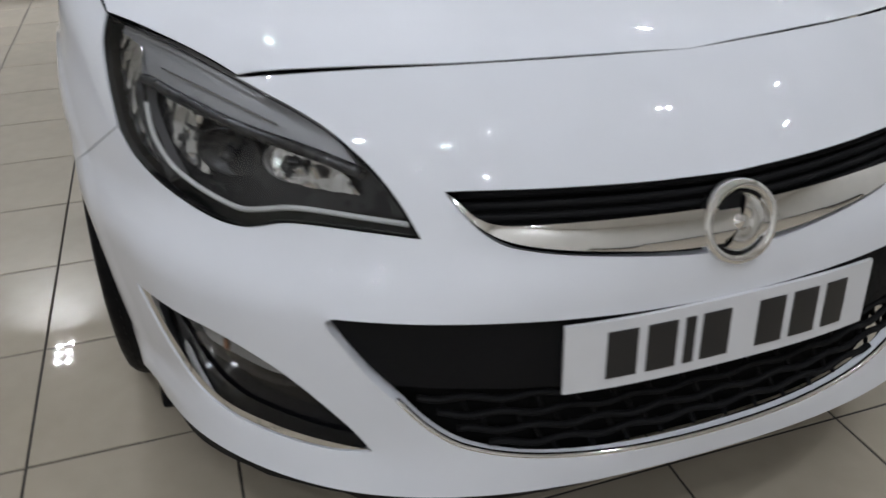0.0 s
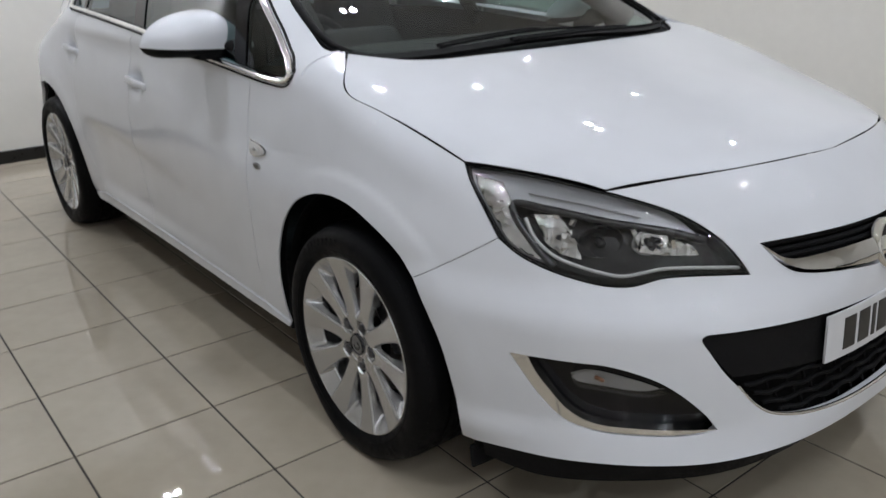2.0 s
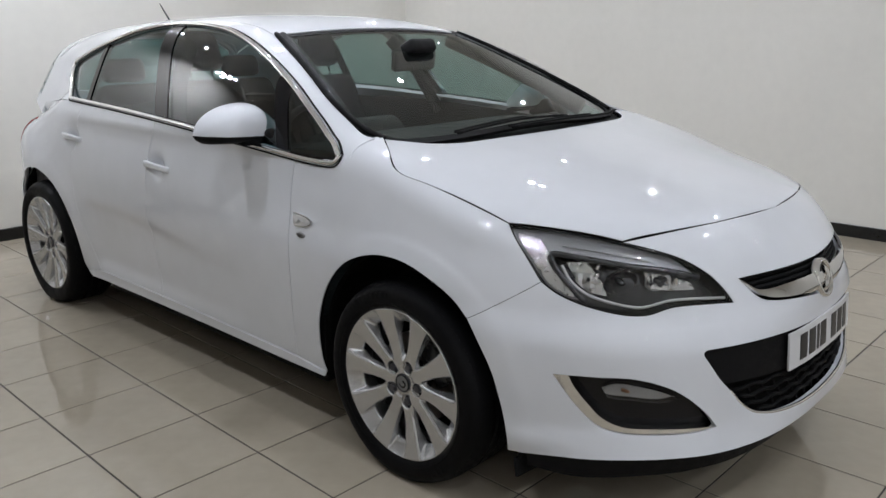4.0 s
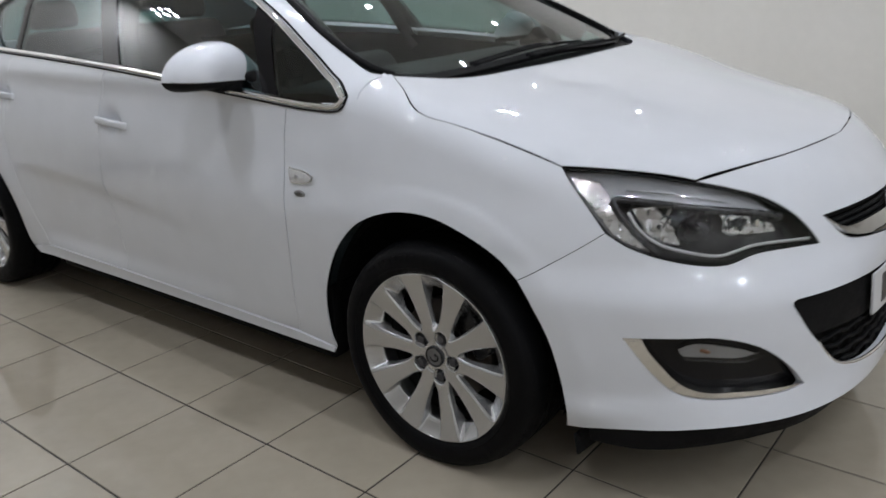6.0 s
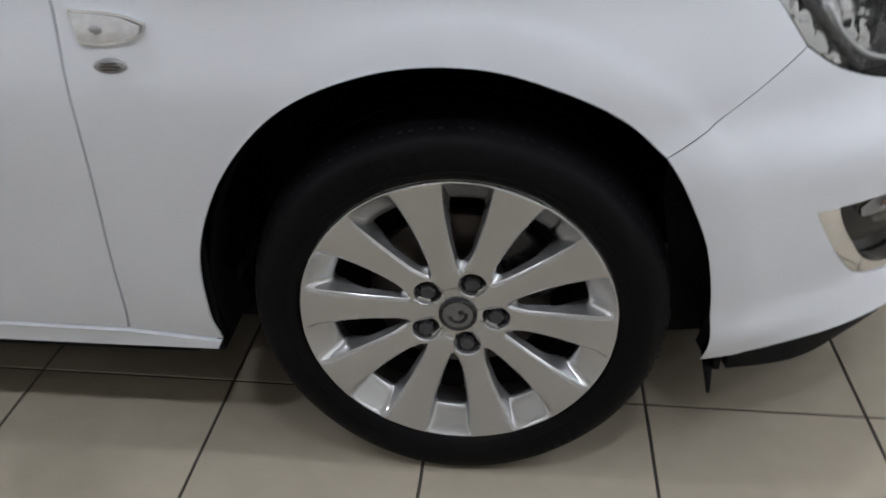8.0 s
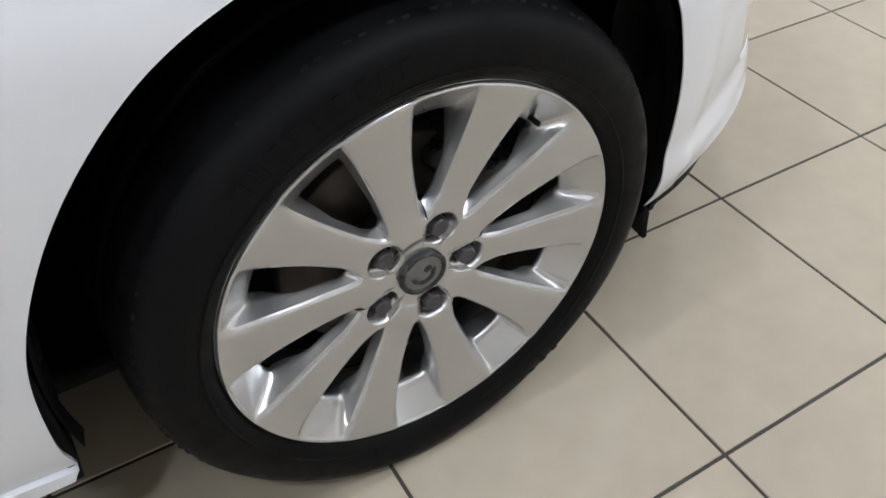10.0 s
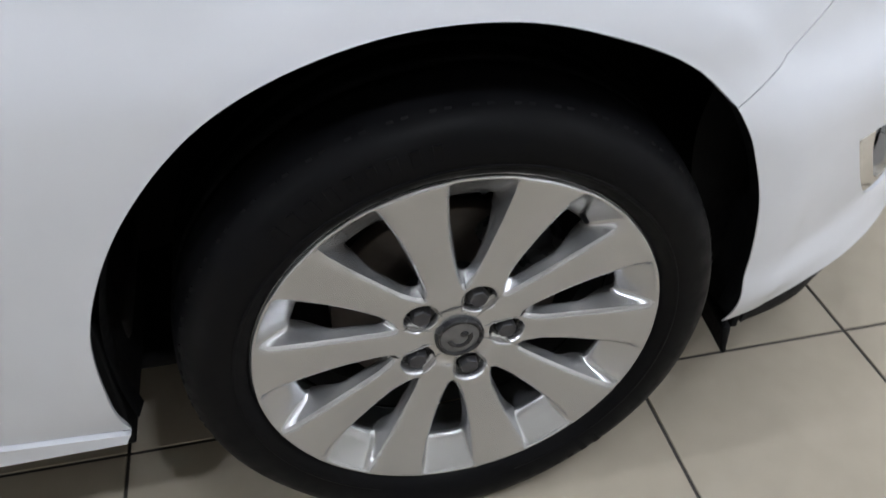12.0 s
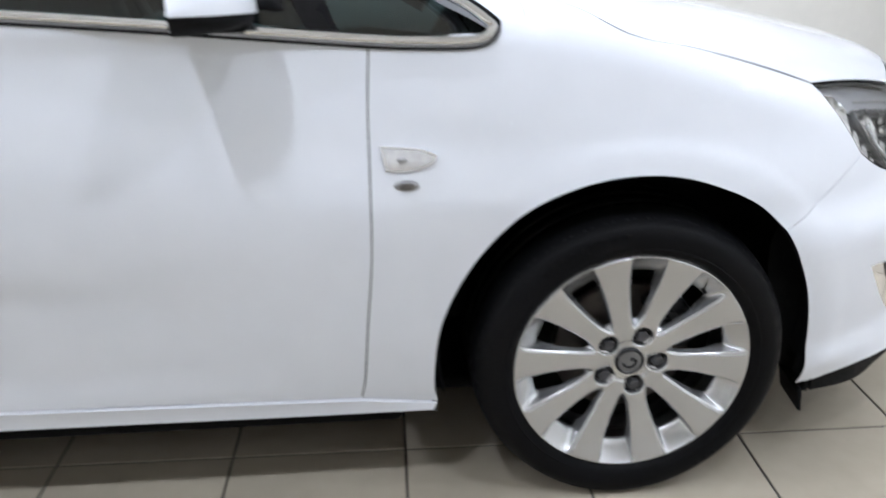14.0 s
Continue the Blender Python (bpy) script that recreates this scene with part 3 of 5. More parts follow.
# a lap of white metal under the joint between wing and pillar
lap = CAB_MAP[0](catmull(WING_TOP[:4], .02))
along = np.gradient(lap, axis=0)
across = np.stack([-along[:, 1], along[:, 0]], 1) / np.linalg.norm(along, axis=1)[:, None] * .016
lap_form = lambda x, y, z: joint_f(x, y, z) + .0025
lap_loop = reach(lap_form, *CAB_MAP[1](np.vstack([lap + across, (lap - across)[::-1]])))
pair("pillar_lap", sheet("pillar_lap", [lap_loop], CAB_MAP, lap_form, PAINT, gap=.01, inset=0, flange=0))
pair("side_frame", sheet("side_frame", [frame_loop, window_loop], CAB_MAP, joint_f, PAINT, gap=.02, flange=.006, inset=.0005, hole_flange=.03), "white roof rail and pillars")
ring = shrunk(CAB_MAP[0](window_loop), .011)
ring3 = reach(cabin_f, *CAB_MAP[1](ring))
trim_line = reach(lambda x, y, z: joint_f(x, y, z) - .003, *CAB_MAP[1](shrunk(CAB_MAP[0](window_loop), .002)))
gasket = reach(lambda x, y, z: joint_f(x, y, z) - .0015, *CAB_MAP[1](shrunk(CAB_MAP[0](window_loop), -.011)))
pair("window_gasket", tube("window_gasket", np.vstack([gasket, gasket[:1]]), .0045, BLACK, 6, .6), "thin black rubber gasket")
pair("window_trim", tube("window_trim", np.vstack([trim_line, trim_line[:1]]), .0112, CHROME, 10, .75), "bright chrome window surround")


def window_piece(a, b):
    """The part of the window opening between two slanted lines, each (y low, y high), or None for the window's end."""
    z = ring3[:, 2]
    lo, hi = 1.0, 1.40
    dens = ring3

    def beyond(line):
        return dens[:, 1] - (line[0] + (line[1] - line[0]) * (z - lo) / (hi - lo))
    out = dens
    for line, sign in ((a, 1), (b, -1)):
        if line is None:
            continue
        dens, z = out, out[:, 2]
        d = beyond(line) * sign
        made = []
        for i in range(len(out)):
            j = (i + 1) % len(out)
            if d[i] >= 0:
                made.append(out[i])
            if (d[i] >= 0) != (d[j] >= 0):
                made.append(out[i] + d[i] / (d[i] - d[j]) * (out[j] - out[i]))
        out = np.array(made)
    # even steps along the new straight edges
    return np.vstack([out[i] + np.linspace(0, 1, max(2, int(np.linalg.norm(out[(i + 1) % len(out)] - out[i]) / .015) + 1))[:-1, None] * (out[(i + 1) % len(out)] - out[i]) for i in range(len(out))])


QUARTER_A, QUARTER_B = (.568, .745), (.62, .832)
PILLAR_A, PILLAR_B = (1.341, 1.592), (1.444, 1.691)
REAR_A, REAR_B = (2.145, 2.165), (2.185, 2.205)
for a, b, host, nm in ((None, QUARTER_A, None, "quarter_light"), (QUARTER_B, PILLAR_A, front_doors, "door_window"), (PILLAR_B, REAR_A, rear_doors, "door_window"), (REAR_B, None, None, "rear_quarter_light")):
    pair(nm, sheet(nm, [window_piece(a, b)], CAB_MAP, cabin_f, GLASS, gap=.04, inset=.0, flange=0, off=-.006), "tinted side window glass", host or (None, None))
for a, b, nm in ((QUARTER_A, QUARTER_B, "window_divider"), (PILLAR_A, PILLAR_B, "window_pillar"), (REAR_A, REAR_B, "window_divider")):
    pair(nm, sheet(nm, [window_piece(a, b)], CAB_MAP, cabin_f, GLOSSBLACK, gap=.03, inset=.0, flange=.02, off=-.002), "gloss black window pillar")

ROOF_FRONT = settled([(-.55, 1.034, 1.396), (-.4, 1.012, 1.41), (-.2, 1.005, 1.418), (0, 1.003, 1.42)])
ROOF_BACK = settled([(0, 3.12, 1.36), (-.3, 3.11, 1.35), (-.58, 3.05, 1.29)])
put_part("roof", sheet("roof", [loop_of(ROOF_FRONT, mirrored(ROOF_FRONT), mirrored(DITCH[::-1]), mirrored(ROOF_BACK), ROOF_BACK, DITCH[::-1])], TOP_MAP, cabin_f, PAINT, gap=.04, flange=.02), car, "glossy white roof")
COWL = [(-.70, .25, 1.058), (-.64, .20, 1.06), (-.5, .155, 1.06), (-.3, .13, 1.06), (0, .125, 1.06)]
screen_loop = loop_of(COWL, mirrored(COWL), mirrored(SCREEN_SIDE[::-1]), mirrored(ROOF_FRONT[::-1]), ROOF_FRONT[::-1], SCREEN_SIDE[::-1])
inner_screen = reach(cabin_f, *TOP_MAP[1](shrunk(TOP_MAP[0](screen_loop), .03)))
put_part("windscreen", sheet("windscreen", [inner_screen], TOP_MAP, cabin_f, SCREEN, gap=.05, inset=-.004, flange=0, off=-.004), car, "clear curved windscreen")
put_part("screen_border", sheet("screen_border", [screen_loop, inner_screen], TOP_MAP, cabin_f, BLACK, gap=.02, inset=.001, flange=.012, off=-.003), car, "black windscreen border")
moulding = reach(lambda x, y, z: cabin_f(x, y, z) - .003, *TOP_MAP[1](TOP_MAP[0](catmull([(x + .012, y, z) for x, y, z in SCREEN_SIDE], .03))))
pair("screen_moulding", tube("screen_moulding", moulding, .0095, BLACK, 8), "black windscreen moulding")
back_loop = loop_of([(-.55, 3.10, 1.30), (-.62, 3.17, 1.18), (-.66, 3.24, 1.085)], [(-.66, 3.24, 1.085), (-.4, 3.37, 1.085), (0, 3.42, 1.085), (.4, 3.37, 1.085), (.66, 3.24, 1.085)], [(.66, 3.24, 1.085), (.62, 3.17, 1.18), (.55, 3.10, 1.30)],
                    [(.55, 3.10, 1.30), (.3, 3.13, 1.345), (0, 3.14, 1.355), (-.3, 3.13, 1.345), (-.55, 3.10, 1.30)])
gate_edge = [(-.56, 3.03, 1.36), (-.66, 3.10, 1.24), (-.80, 3.07, 1.02)]
gate_foot = [(-.80, 3.07, 1.02), (-.70, 3.20, 1.02), (-.4, 3.38, 1.02), (0, 3.43, 1.02)]
gate_top = [(0, 3.10, 1.37), (-.3, 3.09, 1.37), (-.56, 3.03, 1.36)]
put_part("window_frame", sheet("window_frame", [loop_of(gate_edge, gate_foot, mirrored(gate_foot), mirrored(gate_edge), mirrored(gate_top), gate_top), back_loop], TAIL_MAP, cabin_f, PAINT, gap=.04, flange=.006), tailgate, "white rear window frame")
put_part("rear_window", sheet("rear_window", [back_loop], TAIL_MAP, cabin_f, GLASS, gap=.05, flange=.006), car, "tinted rear window")
# scuttle between bonnet and screen
scuttle = loop_of([(p[0], p[1] - .0, p[2]) for p in BONNET_REAR], mirrored(BONNET_REAR), [(.70, .25, 1.058), (.64, .235, 1.06), (.5, .19, 1.06), (.3, .165, 1.06), (0, .16, 1.06), (-.3, .165, 1.06), (-.5, .19, 1.06), (-.64, .235, 1.06), (-.70, .245, 1.061)])
put_part("scuttle", sheet("scuttle", [scuttle], TOP_MAP, lambda x, y, z: body_f(x, y, z) + .022, BLACK, gap=.025, inset=-.004, flange=0), car, "black plastic scuttle panel")

# black sheets added behind the panels, in place of the shade inside gaps
LOW = lambda x, y, z: body_f(x, y, z) + .03
side_shell = loop_of([(-.8, .41, .22), (-.8, 1.3, .22), (-.8, 2.28, .22)], REAR_ARCH[::-1][:1] + [(-.9, 2.29, .43), (-.9, 2.36, .6), (-.9, 2.5, .71), (-.9, 2.7, .745), (-.9, 2.9, .71), (-.9, 3.03, .58), (-.9, 3.09, .42), (-.86, 3.1, .24)], [(-.86, 3.1, .24), (-.85, 3.15, .6), (-.8, 3.1, 1.04)], [(-.8, 3.1, 1.04), (-.85, 2.3, 1.03), (-.85, 1.2, 1.0), (-.8, .30, .965)],
                     [(-.8, .30, .965), (-.75, .1, .93), (-.74, -.3, .80), (-.72, -.34, .76)], [(-.72, -.34, .76), (-.906, -.31, .65), (-.9, -.22, .70), (-.9, -.06, .756), (-.9, .075, .754), (-.9, .2, .72), (-.9, .29, .66), (-.9, .36, .556), (-.9, .41, .43), (-.8, .42, .23)])
pair("inner_panel", sheet("inner_panel", [side_shell], SIDE_MAP, LOW, SHADE, gap=.05, flange=0))
nose_shell = loop_of([(-.75, -.50, .72), (-.6, -.62, .80), (-.4, -.7, .82), (0, -.74, .83), (.4, -.7, .82), (.6, -.62, .80), (.75, -.50, .72)], [(.75, -.50, .72), (.86, -.37, .6), (.86, -.40, .4), (.82, -.42, .2)],
                     [(.82, -.42, .2), (.6, -.8, .2), (.3, -.93, .2), (0, -.95, .2), (-.3, -.93, .2), (-.6, -.8, .2), (-.82, -.42, .2)], [(-.82, -.42, .2), (-.86, -.40, .4), (-.86, -.37, .6), (-.75, -.50, .72)])
put_part("nose_lining", sheet("nose_lining", [nose_shell], NOSE_MAP, lambda x, y, z: body_f(x, y, z) + .085, SHADE, gap=.05, flange=0), car)
bonnet_shell = loop_of([(0, -.73, .82), (-.34, -.68, .82), (-.6, -.55, .8), (-.74, -.32, .83), (-.78, 0, .95), (-.74, .1, .97), (-.66, .3, 1.0), (-.3, .3, 1.0), (0, .3, 1.0)], [(0, .3, 1.0), (.3, .3, 1.0), (.66, .3, 1.0), (.74, .1, .97), (.78, 0, .95), (.74, -.32, .83), (.6, -.55, .8), (.34, -.68, .82), (0, -.73, .82)])
put_part("bonnet_lining", sheet("bonnet_lining", [bonnet_shell], TOP_MAP, lambda x, y, z: body_f(x, y, z) + .045, SHADE, gap=.05, flange=0), car)
# unseen plates set low; the wider one is added to darken the floor
under = put_part("underbody", block("underbody", (1.36, 3.5, .03), SHADE, .01), car, m=Matrix.Translation((0, 1.45, .163)))
put_part("floor_pan", block("floor_pan", (1.60, 1.72, .03), SHADE, .01), car, m=Matrix.Translation((0, 1.34, .166)))
lip_loop = loop_of([(-.80, -.42, .24), (-.76, -.6, .262), (-.70, -.7, .272), (-.62, -.79, .28), (-.42, -.91, .285), (0, -.96, .285), (.42, -.91, .285), (.62, -.79, .28), (.70, -.7, .272), (.76, -.6, .262), (.80, -.42, .24)], [(.80, -.42, .24), (.79, -.42, .193)],
                   [(.79, -.42, .193), (.62, -.75, .184), (.42, -.86, .165), (0, -.9, .165), (-.42, -.86, .165), (-.62, -.75, .184), (-.79, -.42, .193)], [(-.79, -.42, .193), (-.80, -.42, .24)])
put_part("front_lip", sheet("front_lip", [lip_loop], NOSE_MAP, lambda x, y, z: body_f(x, y, z + np.maximum(.214 - z, 0) * step(-.78, -.5, y)) + .006 + .008 * step(-.55, -.8, y) + (.05 + .17 * step(-.55, -.8, y)) * np.maximum(.25 - z, 0), BLACK, gap=.04, flange=.03), car, "black plastic lower lip")


# ---- wheels ----
NUT_AT, POCKET = .0605, .0205


def spoke_mesh(nut):
    """One tenth of the wheel's face, a spoke along +z with its share of hub and rim. The openings beside it fall away in ramps to a smaller hole; nut: with a sunk pocket for a wheel nut."""
    ray = radians(18)

    def inset(q, wide, rim, begin, soft):
        r, side = np.hypot(q[:, 0], q[:, 1]), np.abs(q[:, 1])
        return smax(smax(np.interp(r, *wide) - side, r - rim, soft), begin - r, soft)

    # the spoke's half width by the radius, at its face and at the hole behind it
    face = ((.05, .075, .10, .14, .18, .215, .245), (.0235, .0210, .0208, .0232, .0276, .0333, .0395)) if not nut else ((.05, .075, .09, .11, .14, .18, .215, .245), (.0290, .0275, .0230, .0205, .0226, .0272, .0328, .0390))
    back = (face[0], tuple(w + .0022 + .004 * max(0, (r - .09) / .15) for r, w in zip(*face)))
    top = lambda q: inset(q, face, .2415, .081, .008)
    hole = lambda q: inset(q, back, .2035, .093, .009)

    def line_at(form, level, sign):
        mid = np.array((.150 * math.cos(ray), .150 * math.sin(ray) * sign))
        axis = np.array((math.cos(ray), math.sin(ray) * sign))
        across = np.array((math.sin(ray), -math.cos(ray) * sign))
        line = []
        for a in np.linspace(0, 1, 64):
            a = math.pi * (a - .06 * math.sin(4 * math.pi * a))
            w = math.cos(a) * axis + math.sin(a) * across
            lo, hi = .0, .12
            for _ in range(40):
                m = (lo + hi) / 2
                lo, hi = (m, hi) if form((mid + m * w)[None])[0] < level else (lo, m)
            line.append(mid + lo * w)
        return np.array(line)

    bevel = .0058
    sides = [[line_at(top, level, sign) for level in (.0, .0012, .0028, .0044, bevel)] for sign in (1, -1)]
    holes = [line_at(hole, 0, sign) for sign in (1, -1)]
    rim = [(.2477 * math.cos(a), .2477 * math.sin(a)) for a in np.linspace(ray, -ray, 22)]
    core = [(.030 * math.cos(a), .030 * math.sin(a)) for a in np.linspace(-ray, ray, 8)]
    outline = np.array(rim + sides[1][0].tolist() + core + sides[0][0][::-1].tolist())
    extra = [ln for lines in sides for ln in lines[1:]]
    extra.append(np.array([(r * math.cos(a), r * math.sin(a)) for r in (.2440, .2462) for a in np.linspace(-ray, ray, 22)]))
    # the pockets overlap the next tenth, so both kinds carry their share of them
    nuts = [(NUT_AT * math.cos(radians(a)), NUT_AT * math.sin(radians(a))) for a in ((0, 72, -72) if nut else (36, -36))]
    extra.append(np.array([(x + r * math.cos(a), y + r * math.sin(a)) for x, y in nuts for r in (.0150, .0185, .0195, POCKET, .0217, .0235) for a in np.linspace(0, 2 * math.pi, 48, endpoint=False)]))
    by_nut = lambda p: np.min([np.hypot(p[:, 0] - x, p[:, 1] - y) for x, y in nuts], axis=0)
    extra = np.vstack(extra)
    extra = extra[within(extra, [outline])]
    gx, gy = np.meshgrid(np.arange(.032, .247, .0045), np.arange(-.078, .078, .0045))
    grid = np.stack([gx.ravel(), gy.ravel()], 1)
    grid = grid[within(grid, [outline]) & (top(grid) > bevel + .002) & (np.hypot(*grid.T) < .2425) & (np.abs(np.arctan2(grid[:, 1], grid[:, 0])) < ray - .01) & (by_nut(grid) > .025)]
    pts = np.vstack([outline, extra, grid])
    edges = [(i, (i + 1) % len(outline)) for i in range(len(outline))]
    flat, _, tris, *_ = delaunay_2d_cdt([Vector(p) for p in pts], edges, [], 0, 1e-7)
    q = np.array([tuple(v) for v in flat])
    tris = np.array([f for f in tris if len(f) == 3])
    tris = tris[within(q[tris].mean(1), [outline])]

    def height(p):
        r, d = np.hypot(p[:, 0], p[:, 1]), np.clip(1 - top(p) / bevel, 0, 1)
        u = np.clip((r - .045) / .2, 0, 1)
        front = -.0045 - .0225 * u ** 1.35 + .003 * np.sin(np.pi * u)
        out = front + .0045 * d ** 1.8 + .0055 * step(.2440, .2480, r) ** 2 + .004 * step(.054, .046, r)
        return out + .018 * step(.0222, .0192, by_nut(p))
    x = height(q)
    verts = [(h, y, r) for h, (r, y) in zip(x, q)]
    faces = [tuple(f) if np.cross(q[f[1]] - q[f[0]], q[f[2]] - q[f[0]]) > 0 else tuple(f[::-1]) for f in tris]
    # ramps from the face down to the hole, then the hole's own wall
    for lines, low in zip(sides, holes):
        ln, base = lines[0], len(verts)
        r_low = np.hypot(*low.T)
        deep = .011 + .019 * step(.15, .200, r_low)
        rows = ((0, 0), (.12, .16), (.35, .42), (.65, .72), (.93, .96), (1.0, 1.10), (1.0, 1.25))
        for a, b, h, d in zip(ln, low, height(ln), deep):
            for along, down in rows:
                p = a + along * (b - a)
                verts.append((h + d * down, p[1], p[0]))
        n = len(rows)
        for i in range(len(ln) - 1):
            for j in range(n - 1):
                k = base + i * n + j
                faces.append((k, k + 1, k + n + 1, k + n))
    return mesh_of("spoke", verts, faces, ALLOY)


GROW = 1.017


def build_wheel():
    """A wheel about the origin, its outer face towards -x; the turned rim carries the rest."""
    hub = put_part("wheel", lathe("wheel", [(.2455, .0), (.2475, -.016), (.2477, -.0205), (.2450, -.017), (.2355, .006), (.2285, .045), (.2265, .080)], ALLOY, 120), car, "silver ten-spoke alloy wheel")
    # the deeper barrel is darker than the alloy in front of it
    put_part("barrel", lathe("barrel", [(.2270, .080), (.2255, .10), (.2250, .19), (.2425, .2), (.244, .205)], NUT, 72), hub, "dark grey inner barrel")
    hub.data.transform(Matrix.Diagonal((1, GROW, GROW, 1)))
    R = .336
    prof = [(.246, .0), (.2515, -.016), (.2555, -.025), (.265, -.0312), (.280, -.0350), (.297, -.0345), (.310, -.030), (.320, -.020), (.3275, -.005), (.3325, .014), (.335, .032)]
    for x in (.062, .112, .162):
        prof += [(R, x - .018), (R, x - .004), (R - .008, x - .003), (R - .008, x + .003), (R, x + .004), (R, x + .018)]
    prof += [(.329, .196), (.311, .214), (.27, .216), (.242, .205)]
    tyre = lathe("tyre", prof, RUBBER, 120)
    for v in tyre.vertices:
        if v.co.x < .05:
            v.co.x -= .009 * max(0, min(1, (-v.co.z - .20) / .12)) ** 2
        v.co.z = max(v.co.z, -.325)
    put_part("tyre", tyre, hub, "black rubber tyre with fine tread")
    put_part("sidewall_rib", lathe("sidewall_rib", [(.266, -.0295), (.268, -.0335), (.271, -.0345), (.273, -.030)], RUBBER, 96), hub)
    bm = bmesh.new()
    for k in range(96):
        a = 2 * math.pi * (k + .3 * (k % 2)) / 96
        bmesh.ops.create_cube(bm, size=1, matrix=Matrix.Rotation(a, 4, "X") @ Matrix.Translation((-.0120, .3196, 0)) @ Matrix.Rotation(radians(-38), 4, "Z") @ Matrix.Diagonal((.0035, .017, .007, 1)))
    bm.verts.ensure_lookup_table()
    bmesh.ops.delete(bm, geom=[v for v in bm.verts if v.co.z < -.26], context="VERTS")
    me = bpy.data.meshes.new("shoulder_rib")
    bm.to_mesh(me)
    bm.free()
    me.materials.append(RUBBER)
    tagged(put_part("shoulder_rib", me, hub), kind="stuff")
    for mid, n in ((62, 9), (242, 9)):
        for i in range(n):
            a = radians(mid + (i - (n - 1) / 2) * 4.3)
            put_part("lettering_bar", block("lettering_bar", (.003, .020, .010), RUBBER, .0006), hub, m=Matrix.Rotation(a, 4, "X") @ Matrix.Translation((-.0338, .294, 0)))
    plain, holding = spoke_mesh(False), spoke_mesh(True)
    for k in range(10):
        put_part("spoke", plain if k % 2 else holding, hub, m=Matrix.Rotation(radians(18 + 36 * k), 4, "X") @ Matrix.Diagonal((1, GROW, GROW, 1)))
    cap = bmesh.new()
    bmesh.ops.create_cone(cap, cap_ends=True, segments=6, radius1=.0142, radius2=.0120, depth=.012, matrix=Matrix.Translation((.003, 0, 0)) @ Matrix.Rotation(radians(-90), 4, "Y"))
    bmesh.ops.bevel(cap, geom=cap.edges[:], offset=.0016, segments=2, affect="EDGES", profile=.5)
    nut = bpy.data.meshes.new("wheel_nut")
    cap.to_mesh(nut)
    cap.free()
    nut.materials.append(NUT)
    rest = lathe("nut_seat", [(.0, .0105), (.0142, .0105), (.0150, .009), (.0172, .0095), (.0205, .0125)], LAMPDARK, 28)
    for k in range(5):
        m = Matrix.Rotation(radians(180 - 72 * k), 4, "X") @ Matrix.Translation((-.001, NUT_AT * GROW, 0))
        put_part("nut_seat", rest, hub, m=m)
        put_part("wheel_nut", nut, hub, "dark grey wheel nut", m=m)
    put_part("centre_cap", lathe("centre_cap", [(.0245, -.0055), (.0262, -.0078), (.0292, -.0078), (.0308, -.0060), (.0315, .002)], LAMPDARK, 48), hub, "dark grey centre cap with a plain emblem")
    put_part("cap_disc", lathe("cap_disc", [(0, -.0062), (.020, -.0060), (.0250, -.0050)], CAPGREY, 48), hub, "grey cap disc")
    put_part("emblem", lathe("emblem", [(.0095, -.0055), (.0110, -.0078), (.0150, -.0078), (.0170, -.0055)], LAMPDARK, 32, arc=.55), hub, "plain dark emblem", m=Matrix.Rotation(radians(150), 4, "X"))
    put_part("emblem_dot", lathe("emblem_dot", [(0, -.0080), (.0042, -.0078), (.0058, -.0055)], LAMPDARK, 20), hub, m=Matrix.Translation((0, -.005, .006)))
    put_part("brake_disc", lathe("brake_disc", [(.065, .060), (.075, .058), (.148, .058), (.150, .062), (.150, .082)], STEEL, 64), hub, "worn steel brake disc")
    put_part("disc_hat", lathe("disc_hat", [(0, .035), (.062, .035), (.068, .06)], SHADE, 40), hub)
    put_part("caliper", block("caliper", (.085, .075, .15), LAMPDARK, .012), hub, "dark brake caliper", m=Matrix.Rotation(radians(-42), 4, "X") @ Matrix.Translation((.075, -.13, 0)))
    # added black disc in place of the shade behind the spokes
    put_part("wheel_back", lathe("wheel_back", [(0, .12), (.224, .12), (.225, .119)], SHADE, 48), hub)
    put_part("valve", lathe("valve", [(0, -.012), (.003, -.012), (.0035, .004), (.004, .014)], RUBBER, 10), hub, m=Matrix.Rotation(radians(128), 4, "X") @ Matrix.Translation((.002, .213, 0)))
    return hub


first = build_wheel()
FACE = -.873
ARCH = lathe("arch_lining", [(.404, .018), (.399, .042), (.4235, .050), (.424, .060), (.424, .34), (.0, .34)], SHADE, 44, arc=.572)
ARCH.transform(Matrix.Rotation(radians(-13), 4, "X"))
for y, s in ((0, -1), (2.70, -1), (0, 1), (2.70, 1)):
    side = pose(s * (-FACE + .012 * (y > 1)), y, .325, 0, 0, 0 if s < 0 else 180)
    m = side @ Matrix.Rotation(radians(4 * -s), 4, "X")
    if (y, s) == (0, -1):
        first.matrix_basis = m
    else:
        copy_thing(first, m)
    put_part("arch_lining", ARCH, car, "black wheel arch lining", m=pose(s * -FACE, y, .345) @ Matrix.Diagonal((-s, 1, 1, 1)))
    for at, high, low, wide in ((-.432, .40, .192, .42), (.412, .235, .211, .45)):
        put_part("arch_panel", block("arch_panel", (wide, .012, high), SHADE, .003), car, m=pose(s * (.408 + wide / 2), y + at, low + high / 2))

# ---- front details ----
def on_body(points, off=0.0, way=NOSE_MAP, form=body_f):
    p = np.array(points, float)
    return reach(lambda x, y, z: form(x, y, z) - off, *way[1](way[0](p)))


